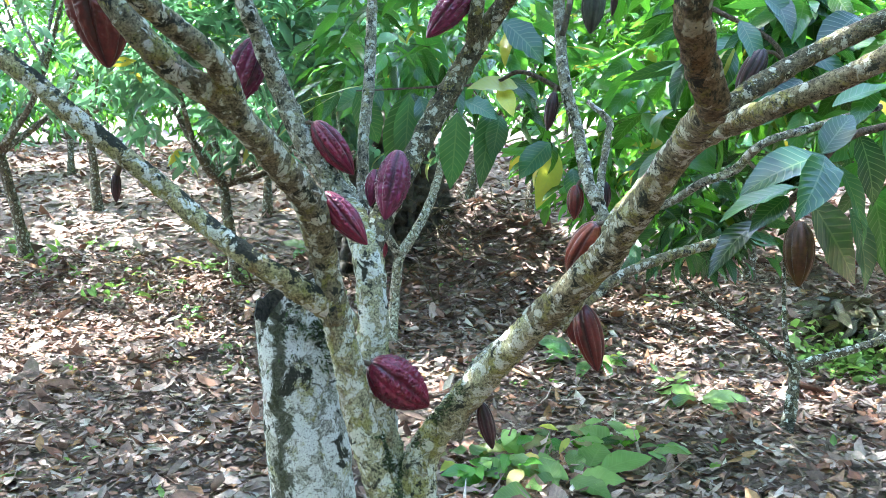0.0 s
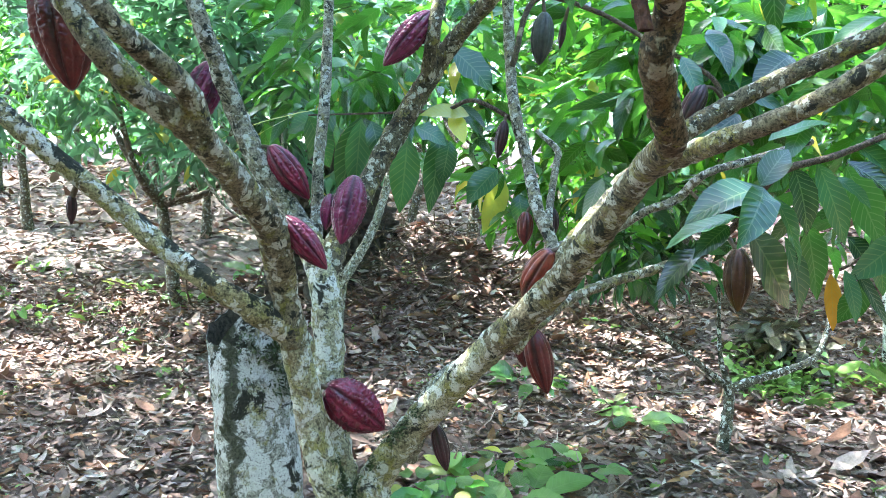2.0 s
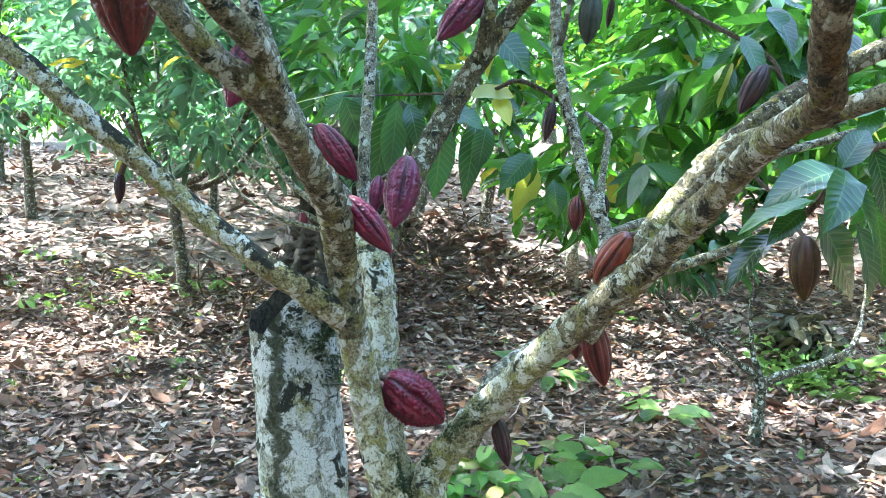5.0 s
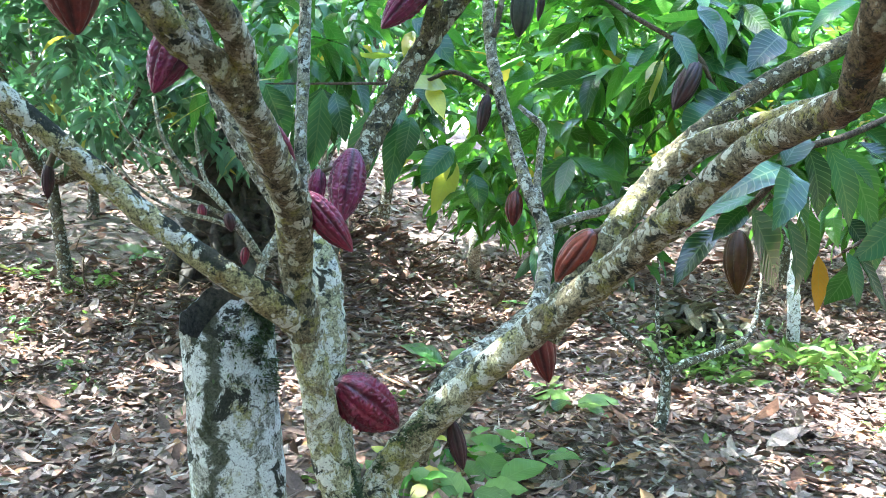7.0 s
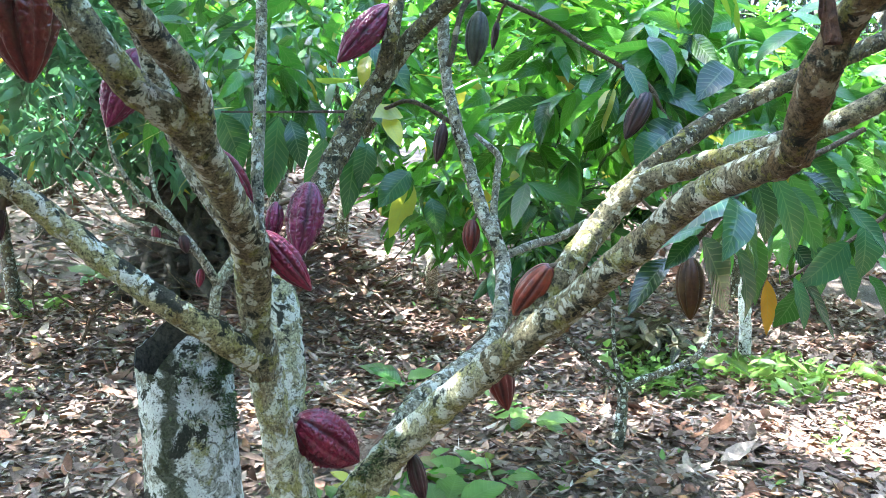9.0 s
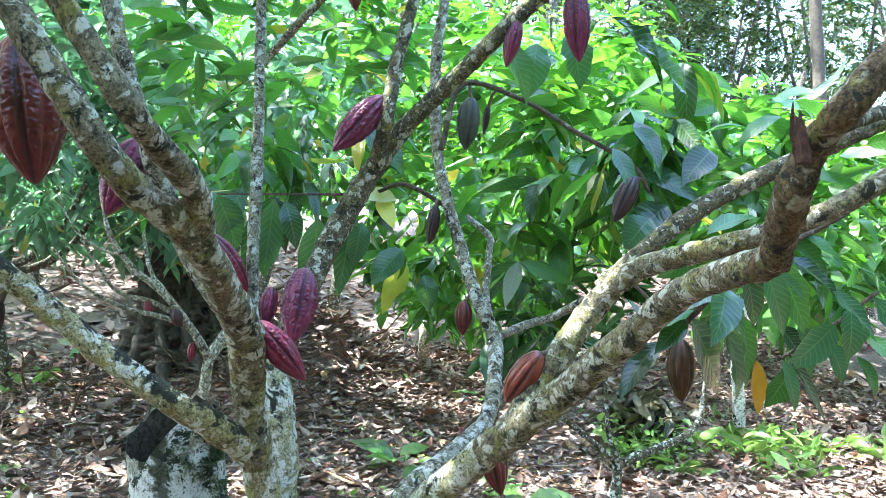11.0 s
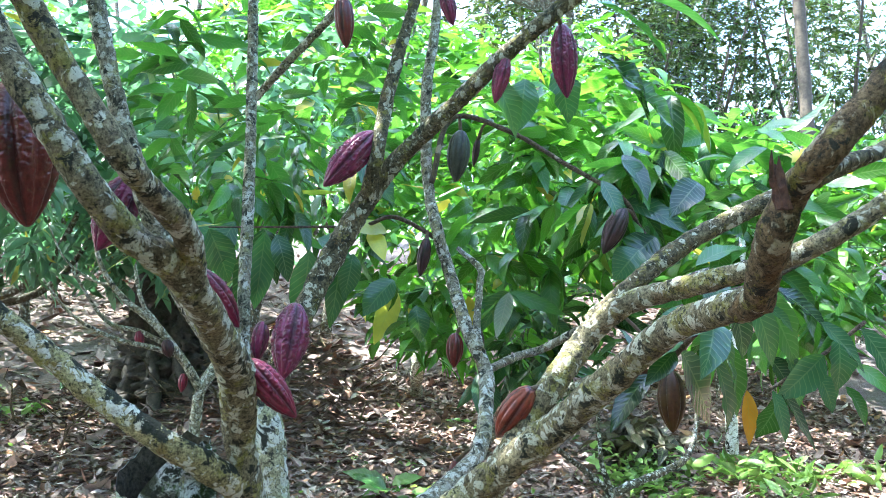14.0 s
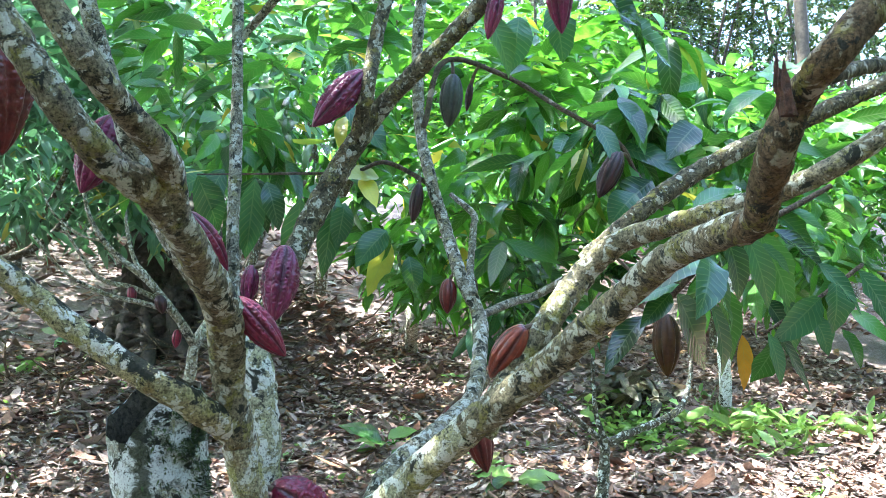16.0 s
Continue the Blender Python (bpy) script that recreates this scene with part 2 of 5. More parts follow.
def pod_material(name, skin, furrow, tip, gloss=0.42, shine=0.5):
    """A cacao husk: darker along the furrows between the ribs, paler ribs, spots."""
    m, n, l, b = mat(name)
    co = n.new("ShaderNodeTexCoord")
    uv = n.new("ShaderNodeSeparateXYZ")
    l.new(co.outputs["UV"], uv.inputs[0])
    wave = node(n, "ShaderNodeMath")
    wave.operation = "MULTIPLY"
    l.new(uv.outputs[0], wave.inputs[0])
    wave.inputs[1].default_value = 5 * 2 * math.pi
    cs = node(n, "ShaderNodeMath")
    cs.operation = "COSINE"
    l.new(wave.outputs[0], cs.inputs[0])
    # darker furrow colour along the five main grooves
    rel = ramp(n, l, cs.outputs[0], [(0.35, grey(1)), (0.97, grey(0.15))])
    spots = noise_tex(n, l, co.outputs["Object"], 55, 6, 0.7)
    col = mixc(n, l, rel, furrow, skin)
    col = mixc(n, l, 0.8, col, ramp(n, l, spots, [(0.32, grey(0.4)), (0.55, grey(1.0)), (0.72, grey(1.45))]), "MULTIPLY")
    col = mixc(n, l, ramp(n, l, noise_tex(n, l, co.outputs["Object"], 16, 3), [(0.5, grey(0)), (0.7, grey(0.65))]), col, tip)
    l.new(col, b.inputs["Base Color"])
    b.inputs["Roughness"].default_value = gloss
    b.inputs["Specular IOR Level"].default_value = shine
    knob = node(n, "ShaderNodeTexVoronoi", Scale=190)
    knob.feature = "SMOOTH_F1"
    l.new(co.outputs["Object"], knob.inputs["Vector"])
    bump(n, l, b, mixc(n, l, 0.5, knob.outputs["Distance"], spots), 0.6, 0.004)
    return m


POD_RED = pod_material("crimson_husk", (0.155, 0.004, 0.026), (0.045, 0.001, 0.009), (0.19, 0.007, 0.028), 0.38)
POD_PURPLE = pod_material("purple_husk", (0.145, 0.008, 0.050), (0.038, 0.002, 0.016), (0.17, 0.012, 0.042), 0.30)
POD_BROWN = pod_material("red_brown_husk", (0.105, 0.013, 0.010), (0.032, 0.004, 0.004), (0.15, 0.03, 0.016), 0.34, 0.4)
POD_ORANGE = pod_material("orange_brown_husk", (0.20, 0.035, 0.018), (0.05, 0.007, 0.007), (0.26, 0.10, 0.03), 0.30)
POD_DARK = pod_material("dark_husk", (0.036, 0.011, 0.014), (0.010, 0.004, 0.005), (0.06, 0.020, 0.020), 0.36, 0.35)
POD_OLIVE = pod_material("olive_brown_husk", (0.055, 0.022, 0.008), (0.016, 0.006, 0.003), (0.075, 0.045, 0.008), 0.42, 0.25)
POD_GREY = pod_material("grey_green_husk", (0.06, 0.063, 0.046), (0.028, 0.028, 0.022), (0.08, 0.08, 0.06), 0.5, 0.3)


def plain_material(name, a, c, scale, rough=0.85, relief=0.6):
    m, n, l, b = mat(name)
    co = n.new("ShaderNodeTexCoord").outputs["Object"]
    f = noise_tex(n, l, co, scale, 6, 0.7)
    l.new(ramp(n, l, f, [(0.3, a), (0.7, c)]), b.inputs["Base Color"])
    b.inputs["Roughness"].default_value = rough
    bump(n, l, b, f, relief, 0.01)
    return m


# near-black to dark brown grain over the whole hollow top
HOLLOW = plain_material("dark_hollow", (0.006, 0.005, 0.004), (0.075, 0.062, 0.042), 70)
TORN = plain_material("torn_wood", (0.018, 0.008, 0.005), (0.12, 0.05, 0.026), 90)
HOLLOW.node_tree.nodes["Principled BSDF"].inputs["Specular IOR Level"].default_value = 0.05
STALK = plain_material("pod_stalk", (0.06, 0.04, 0.026), (0.14, 0.10, 0.06), 80)
TRUNK = plain_material("brown_trunk_bark", (0.022, 0.016, 0.010), (0.075, 0.056, 0.034), 14)
# near-black skin of the mass that stands in for shaded undergrowth
SHADE_SKIN = plain_material("shade_skin", (0.014, 0.012, 0.009), (0.085, 0.068, 0.050), 26, relief=1.0)


# ---- mesh helpers ----
def part(name, bm, material, parent=None, label="", smooth=True):
    """Links a bmesh or a finished mesh as one mesh object."""
    if isinstance(bm, bmesh.types.BMesh):
        me = bpy.data.meshes.new(name)
        bm.to_mesh(me)
        bm.free()
    else:
        me = bm
    if not me.materials:
        me.materials.append(material)
    if smooth:
        me.polygons.foreach_set("use_smooth", [True] * len(me.polygons))
    ob = new(name, me)
    if parent:
        ob.parent = parent
        ob.matrix_parent_inverse = Matrix.Translation(parent.location).inverted()
    if label:
        ob["label"] = label
    return ob


def thing(name, place, label, category, group="", kind=""):
    ob = new(name)
    ob.location = place
    ob.empty_display_size = 0.1
    return tagged(ob, label, category, group, kind)


def spline(pts, step):
    """Points and radii on a Catmull-Rom line through pts (x, y, z, r)."""
    p = np.array([pts[0]] + list(pts) + [pts[-1]], float)
    p[0] = 2 * p[1] - p[2]
    p[-1] = 2 * p[-2] - p[-3]
    out = []
    for i in range(1, len(p) - 2):
        k = max(2, int(np.linalg.norm(p[i + 1, :3] - p[i, :3]) / step))
        for s in np.linspace(0, 1, k, endpoint=False):
            out.append(0.5 * (2 * p[i] + (p[i + 1] - p[i - 1]) * s + (2 * p[i - 1] - 5 * p[i] + 4 * p[i + 1] - p[i + 2]) * s * s + (3 * p[i] - p[i - 1] - 3 * p[i + 1] + p[i + 2]) * s**3))
    out.append(p[-2])
    out = np.array(out)
    out[:, 3] = np.maximum(out[:, 3], 0.002)
    return out


WOOD = []      # places on limbs, to which stalks are tied


def tube(pts, step=0.011, sides=26, lumps=0.10, keep=True):
    """A limb: a tube with an uneven, knotty skin."""
    line = spline(pts, step)
    if keep:
        WOOD.extend((Vector(q[:3]), q[3]) for q in line)
    bm = bmesh.new()
    rings = []
    up = Vector((0.31, 0.2, 0.93))
    for i, q in enumerate(line):
        c = Vector(q[:3])
        d = Vector(line[min(i + 1, len(line) - 1)][:3]) - Vector(line[max(i - 1, 0)][:3])
        d.normalize()
        a = (up - d * up.dot(d)).normalized()
        b = d.cross(a)
        up = a
        ring = []
        for k in range(sides):
            f = 2 * math.pi * k / sides
            w = a * math.cos(f) + b * math.sin(f)
            s = c + w * q[3]
            r = q[3] * (1 + lumps * 1.0 * noise.noise(s * 13) + lumps * 1.2 * noise.noise(s * 37) + 1.0 * lumps * noise.noise(s * 90) + 0.75 * lumps * noise.noise(s * 190))
            ring.append(bm.verts.new(c + w * r))
        rings.append(ring)
    for p, q in zip(rings, rings[1:]):
        for k in range(sides):
            bm.faces.new((p[k], p[(k + 1) % sides], q[(k + 1) % sides], q[k]))
    bm.faces.new(rings[0][::-1])
    bm.faces.new(rings[-1])
    return bm


def leaf_arrays(base, ahead, normal, length, width, bend, fold, rows=5, ripple=0.0, seed=0, blunt=0.78):
    """Vertices, quads and UVs of many leaves: each a folded, bent blade of two strips."""
    rng = np.random.default_rng(seed)
    nl = len(base)
    d = ahead / np.linalg.norm(ahead, axis=1, keepdims=True)
    nrm = normal - d * (normal * d).sum(1, keepdims=True)
    nrm /= np.linalg.norm(nrm, axis=1, keepdims=True) + 1e-9
    side = np.cross(d, nrm)
    s = np.linspace(0, 1, rows)
    prof = np.sin(np.pi * np.clip(s, 0.0, 1) ** blunt) ** 0.95
    prof[0], prof[-1] = 0.06, 0.02
    th = bend[:, None] * s[None]
    k = np.where(np.abs(bend) < 1e-3, 1e-3, bend)[:, None]
    along, drop = np.sin(k * s) / k, (1 - np.cos(k * s)) / k
    cen = base[:, None] + length[:, None, None] * (along[..., None] * d[:, None] - drop[..., None] * nrm[:, None])
    nloc = np.cos(th)[..., None] * nrm[:, None] + np.sin(th)[..., None] * d[:, None]
    half = 0.5 * width[:, None] * prof[None]
    wav = ripple * rng.normal(size=(nl, rows, 2)) * half[..., None]
    f = fold[:, None, None]
    lef = cen - half[..., None] * np.cos(f) * side[:, None] + (half[..., None] * np.sin(f) + wav[..., :1]) * nloc
    rig = cen + half[..., None] * np.cos(f) * side[:, None] + (half[..., None] * np.sin(f) + wav[..., 1:]) * nloc
    verts = np.stack([lef, cen, rig], 2).reshape(-1, 3)
    q = []
    for r in range(rows - 1):
        o = 3 * r
        q += [(o, o + 1, o + 4, o + 3), (o + 1, o + 2, o + 5, o + 4)]
    q = np.array(q)
    faces = (q[None] + (np.arange(nl) * rows * 3)[:, None, None]).reshape(-1, 4)
    uv1 = np.stack([np.repeat(s, 3), np.tile([0.0, 0.5, 1.0], rows)], 1)
    uv = np.tile(uv1[q].reshape(-1, 2), (nl, 1))
    return verts, faces, uv


def mesh_from(name, verts, faces, uv):
    me = bpy.data.meshes.new(name)
    me.vertices.add(len(verts))
    me.vertices.foreach_set("co", np.asarray(verts, np.float32).ravel())
    me.loops.add(len(faces) * 4)
    me.loops.foreach_set("vertex_index", np.asarray(faces, np.int32).ravel())
    me.polygons.add(len(faces))
    me.polygons.foreach_set("loop_start", np.arange(0, len(faces) * 4, 4, dtype=np.int32))
    layer = me.uv_layers.new(name="UVMap")
    layer.data.foreach_set("uv", np.asarray(uv, np.float32).ravel())
    me.update(calc_edges=True)
    me.validate()
    return me


def whorls(centres, outward, per, length, seed, droop=0.42, wide=0.28, rows=5, ripple=0.12):
    """Leaf bunches at twig ends: leaves spread from each centre and hang."""
    rng = np.random.default_rng(seed)
    m = len(centres) * per
    c = np.repeat(centres, per, 0) + rng.normal(size=(m, 3)) * 0.05
    o = np.repeat(outward, per, 0)
    az = rng.uniform(0, 2 * np.pi, m)
    ring = np.stack([np.cos(az), np.sin(az), np.zeros(m)], 1)
    d = ring * rng.uniform(0.6, 1.1, m)[:, None] + 0.4 * o + np.array([0, 0, 1.0]) * (0.22 - droop * rng.uniform(0.2, 1.5, m))[:, None]
    nrm = np.array([0, 0, 1.0]) + 0.4 * ring + 0.7 * rng.normal(size=(m, 3))
    ln = length * rng.uniform(0.6, 1.15, m)
    return leaf_arrays(c, d, nrm, ln, ln * wide * rng.uniform(0.8, 1.25, m), rng.uniform(0.1, 1.4, m), rng.uniform(0.1, 0.55, m), rows, ripple, seed)


def ground_z(x, y):
    """Height of the ground: level round the camera, rising to the back."""
    x, y = np.asarray(x, float), np.asarray(y, float)
    t = y - 5.4
    rise = 0.155 * 0.5 * (t + np.sqrt(t * t + 1.2))
    rise = np.where(rise > 3.2, 3.2 + 0.2 * (rise - 3.2), rise)
    rise = np.minimum(rise, 4.5)
    mound = 0.72 * np.exp(-(((x - 0.40) / 0.85) ** 2 + ((y - 8.1) / 0.8) ** 2))
    rough = 0.03 * np.sin(2.1 * x + 0.7 * y) * np.cos(1.7 * y - 0.4 * x) + 0.018 * np.sin(5.3 * x + 1.0) * np.sin(4.7 * y)
    return rise + mound + rough


# places that the sun reaches through gaps in the canopy: x, y, z, radius
SUN_SPOTS = [(-3.4, 6.35, 0.2, 0.45), (-2.95, 6.5, 0.2, 0.4), (-3.7, 9.4, 0.6, 0.5), (-2.5, 8.0, 0.4, 0.2), (-4.6, 10.6, 0.8, 0.6), (-3.2, 11.0, 0.8, 0.5), (4.4, 5.6, 0.1, 0.4), (5.2, 6.6, 0.2, 0.5), (1.6, 8.6, 0.8, 0.3), (2.4, 3.5, 0, 0.35), (3.2, 4.0, 0, 0.35), (1.5, 3.3, 0, 0.22),
             (1.2, 4.0, 2.1, 0.4), (1.7, 3.6, 1.9, 0.4), (2.1, 4.2, 1.9, 0.4), (0.9, 4.5, 1.8, 0.35), (1.6, 3.0, 2.0, 0.3), (0.3, 4.2, 2.3, 0.3), (1.9, 3.3, 2.2, 0.4), (2.3, 3.6, 2.0, 0.4)]


def in_gap(w, room):
    """Whether leaves at w would close one of the gaps that let the sun in."""
    for x, y, z, r in SUN_SPOTS:
        g = Vector(w) - SUN_DIR * ((w[2] - z) / SUN_DIR.z)
        if w[2] > z + 1.0 and (g.x - x) ** 2 + (g.y - y) ** 2 < (r + room) ** 2:
            return noise.noise(Vector(w) * 5.0) > -0.22
    return False


# ---- ground ----
def graded(lo, hi, a, b, fine):
    inner = list(np.arange(a, b + 1e-6, fine))
    left, right, g = [], [], fine
    v = a
    while v > lo:
        g *= 1.22
        v -= g
        left.append(max(v, lo))
    v, g = b, fine
    while v < hi:
        g *= 1.22
        v += g
        right.append(min(v, hi))
    return np.array(left[::-1] + inner + right)


gx, gy = graded(-400, 400, -6, 7, 0.09), graded(-200, 900, 1.5, 13, 0.09)
GX, GY = np.meshgrid(gx, gy)
near = (np.abs(GX) < 8) & (GY < 14) & (GY > 0)
GZ = ground_z(GX, GY) + near * 0.012 * np.random.default_rng(3).normal(size=GX.shape)
vi = np.arange(GX.size).reshape(GX.shape)
gf = np.stack([vi[:-1, :-1], vi[:-1, 1:], vi[1:, 1:], vi[1:, :-1]], -1).reshape(-1, 4)
gv = np.stack([GX, GY, GZ], -1).reshape(-1, 3)
ground = part("ground", mesh_from("ground", gv, gf, gv[gf.ravel(), :2]), SOIL)
tagged(ground, "brown soil rising gently towards the back, under leaf litter", "ground", kind="structure")


def litter(n, x0, x1, y0, y1, size, seed, thin=0.42, depth=0.06, rows=5):
    """Dry leaves lying flat or slightly curled, one over another."""
    rng = np.random.default_rng(seed)
    x, y = rng.uniform(x0, x1, n), rng.uniform(y0, y1, n)
    z = ground_z(x, y) + rng.uniform(0.006, depth, n)
    az, tilt = rng.uniform(0, 2 * np.pi, n), rng.normal(0, 0.15, n)
    d = np.stack([np.cos(az), np.sin(az), tilt], 1)
    nrm = np.stack([rng.normal(0, 0.27, n), rng.normal(0, 0.27, n), np.ones(n)], 1)
    ln = size * rng.lognormal(0, 0.38, n)
    return leaf_arrays(np.stack([x, y, z], 1), d, nrm, ln, ln * thin * rng.uniform(0.6, 1.35, n), rng.normal(0, 0.55, n), rng.normal(0.05, 0.34, n), rows, 0.26, seed, 0.9)


def merged(*sets):
    v, f, u, o = [], [], [], 0
    for a, b, c in sets:
        v.append(a), f.append(b + o), u.append(c)
        o += len(a)
    return np.concatenate(v), np.concatenate(f), np.concatenate(u)


lit = part("leaf_litter", mesh_from("leaf_litter", *merged(litter(30000, -5.5, 6.5, 2.0, 9.0, 0.092, 11, rows=4), litter(20000, -12, 12, 8.5, 20, 0.15, 12, rows=3), litter(5000, -4, 4, -2, 2.6, 0.12, 13, rows=3), litter(40000, -5, 6, 2.6, 8.8, 0.050, 14, 0.5, 0.068, 3), litter(7000, -5, 6, 2.6, 9, 0.15, 15, 0.06, 0.06, 3), litter(9000, -1.6, 2.6, 6.4, 9.2, 0.085, 16, rows=4))), LITTER)
tagged(lit, "thick layer of dry brown and grey fallen leaves on the ground", "leaf litter", kind="stuff")

# ---- the near cacao tree ----
tree = thing("cacao_tree", (-0.08, 2.12, 0.0), "old cacao tree with several lichen-crusted leaning trunks", "tree")
T1 = [(-0.055, 2.08, -0.05, 0.076), (-0.090, 2.05, 0.35, 0.052), (-0.145, 2.03, 0.62, 0.043), (-0.199, 2.014, 0.806, 0.040), (-0.229, 1.99, 0.96, 0.038), (-0.257, 1.97, 1.10, 0.036), (-0.281, 1.935, 1.245, 0.034), (-0.299, 1.825, 1.395, 0.037), (-0.346, 1.66, 1.496, 0.031), (-0.386, 1.53, 1.568, 0.028)]
part("trunk", tube(T1[:6]), BARK_PALE, tree)
part("trunk", tube(T1[5:]), BARK, tree)
part("limb", tube([(-0.366, 1.60, 1.530, 0.026), (-0.415, 1.49, 1.598, 0.027), (-0.479, 1.45, 1.645, 0.025), (-0.540, 1.41, 1.722, 0.0235), (-0.590, 1.40, 1.804, 0.0225), (-0.638, 1.408, 1.882, 0.0215), (-0.682, 1.41, 1.967, 0.0205), (-0.745, 1.40, 2.092, 0.019)]), BARK, tree)
part("limb", tube([(-0.384, 1.545, 1.560, 0.026), (-0.394, 1.455, 1.645, 0.0215), (-0.434, 1.362, 1.691, 0.0195), (-0.474, 1.275, 1.735, 0.0185), (-0.531, 1.275, 1.822, 0.018), (-0.580, 1.262, 1.903, 0.0175), (-0.620, 1.238, 1.982, 0.0165), (-0.672, 1.22, 2.07, 0.0155)]), BARK, tree)
T2 = [(-0.09, 2.14, 0.25, 0.05), (-0.14, 2.17, 0.6, 0.048), (-0.185, 2.19, 0.9, 0.045), (-0.19, 2.20, 1.086, 0.043), (-0.213, 2.24, 1.262, 0.042), (-0.28, 2.42, 1.363, 0.038), (-0.33, 2.45, 1.432, 0.036), (-0.41, 2.445, 1.558, 0.034), (-0.484, 2.45, 1.712, 0.030), (-0.525, 2.38, 1.85, 0.027), (-0.56, 2.33, 1.95, 0.024), (-0.62, 2.3, 2.2, 0.022), (-0.7, 2.3, 2.6, 0.018)]
part("trunk", tube(T2[:6]), BARK_PALE, tree)
part("trunk", tube(T2[5:]), BARK_THIN, tree)
part("limb", tube([(-0.25, 2.46, 1.33, 0.022), (-0.248, 2.53, 1.423, 0.02), (-0.247, 2.55, 1.563, 0.019), (-0.235, 2.65, 1.785, 0.018), (-0.229, 2.70, 2.029, 0.017), (*(-0.225, 2.763, 2.304), 0.017), (*(-0.228, 2.763, 2.708), 0.015), (*(-0.227, 2.763, 3.100), 0.012)], sides=16), BARK_THIN, tree)
part("limb", tube([(*(-0.222, 2.760, 2.157), 0.012), (*(-0.126, 2.631, 2.259), 0.013), (*(-0.012, 2.486, 2.373), 0.013), (*(0.071, 2.403, 2.495), 0.012), (*(0.225, 2.296, 2.652), 0.01)], sides=16), BARK_THIN, tree)
part("limb", tube([(-0.212, 2.23, 1.22, 0.035), (-0.185, 2.27, 1.30, 0.035), (-0.145, 2.34, 1.40, 0.035), (-0.08, 2.42, 1.525, 0.034), (0.01, 2.45, 1.692, 0.033), (0.093, 2.45, 1.832, 0.03), (0.172, 2.40, 1.943, 0.026), (*(0.314, 2.246, 2.100), 0.024), (*(0.413, 2.159, 2.211), 0.022), (*(0.548, 2.059, 2.332), 0.021), (*(0.690, 1.956, 2.475), 0.019)]), BARK_UP, tree)
part("limb", tube([(0.088, 2.44, 1.83, 0.024), (*(0.097, 2.351, 1.948), 0.021), (*(0.124, 2.378, 2.083), 0.02), (*(0.172, 2.395, 2.272), 0.018), (*(0.218, 2.415, 2.417), 0.017), (*(0.273, 2.436, 2.689), 0.015)], sides=16), BARK_UP, tree)
part("limb", tube([(-0.235, 2.02, 1.08, 0.03), (-0.265, 1.985, 1.117, 0.034), (-0.333, 1.915, 1.183, 0.030), (-0.434, 1.88, 1.255, 0.027), (-0.559, 1.90, 1.345, 0.025), (-0.655, 1.91, 1.43, 0.024), (-0.76, 1.88, 1.521, 0.023), (-0.845, 1.85, 1.60, 0.022), (-0.93, 1.84, 1.68, 0.022), (-1.1, 1.8, 1.8, 0.02), (-1.5, 1.7, 2.1, 0.016)]), BARK_LOW, tree)
RB = [(-0.06, 2.12, 0.30, 0.06), (-0.068, 2.13, 0.62, 0.052), (-0.035, 2.14, 0.74, 0.044), (0.085, 2.05, 0.92, 0.039), (0.225, 1.855, 1.130, 0.036), (0.320, 1.688, 1.272, 0.033), (0.368, 1.51, 1.398, 0.029), (0.390, 1.345, 1.500, 0.0255), (0.374, 1.17, 1.540, 0.023), (0.362, 1.10, 1.552, 0.0225)]
part("limb", tube(RB[:5]), BARK_PALE, tree)
part("limb", tube(RB[4:]), BARK, tree)
R3 = tube([(0.368, 1.125, 1.54, 0.022), (0.345, 1.06, 1.556, 0.0215), (0.311, 1.003, 1.59, 0.021), (0.283, 0.944, 1.638, 0.0205), (0.29, 0.929, 1.676, 0.019), (*(0.278, 0.867, 1.710), 0.0185), (*(0.318, 0.852, 1.760), 0.018), (*(0.365, 0.835, 1.822), 0.018), (*(0.434, 0.809, 1.913), 0.017)], lumps=0.15)
part("limb", R3, BARK_DARK, tree)
part("limb", tube([(*(0.294, 0.894, 1.698), 0.009), (*(0.384, 0.939, 1.726), 0.0095), (*(0.493, 0.988, 1.753), 0.01), (*(0.678, 1.056, 1.798), 0.01)], sides=16), BARK_UP, tree)
part("limb", tube([(0.255, 1.87, 1.11, 0.031), (0.328, 1.875, 1.222, 0.032), (0.398, 1.845, 1.345, 0.031), (0.490, 1.86, 1.450, 0.030), (0.550, 1.815, 1.525, 0.027), (0.604, 1.735, 1.560, 0.024), (0.650, 1.58, 1.592, 0.022), (0.758, 1.43, 1.653, 0.021), (0.886, 1.342, 1.755, 0.019)]), BARK, tree)
part("limb", tube([(0.505, 1.865, 1.490, 0.024), (0.645, 1.825, 1.618, 0.0225), (0.757, 1.835, 1.688, 0.022), (0.860, 1.815, 1.745, 0.022), (0.980, 1.80, 1.802, 0.022), (1.25, 1.72, 1.93, 0.02)]), BARK_UP, tree)
S = [(0.02, 2.13, 0.76, 0.03), (*(0.109, 2.146, 0.954), 0.029), (*(0.292, 2.262, 1.046), 0.025), (*(0.413, 2.361, 1.122), 0.023), (0.512, 2.60, 1.30, 0.024), (0.473, 2.677, 1.44, 0.022), (0.46, 2.82, 1.614, 0.021), (0.423, 2.86, 1.772, 0.021), (0.42, 2.99, 1.985, 0.020), (*(0.401, 2.942, 2.287), 0.02), (*(0.439, 2.970, 2.528), 0.018), (*(0.464, 2.995, 2.903), 0.015)]
part("limb", tube(S, sides=18), BARK_THIN, tree)
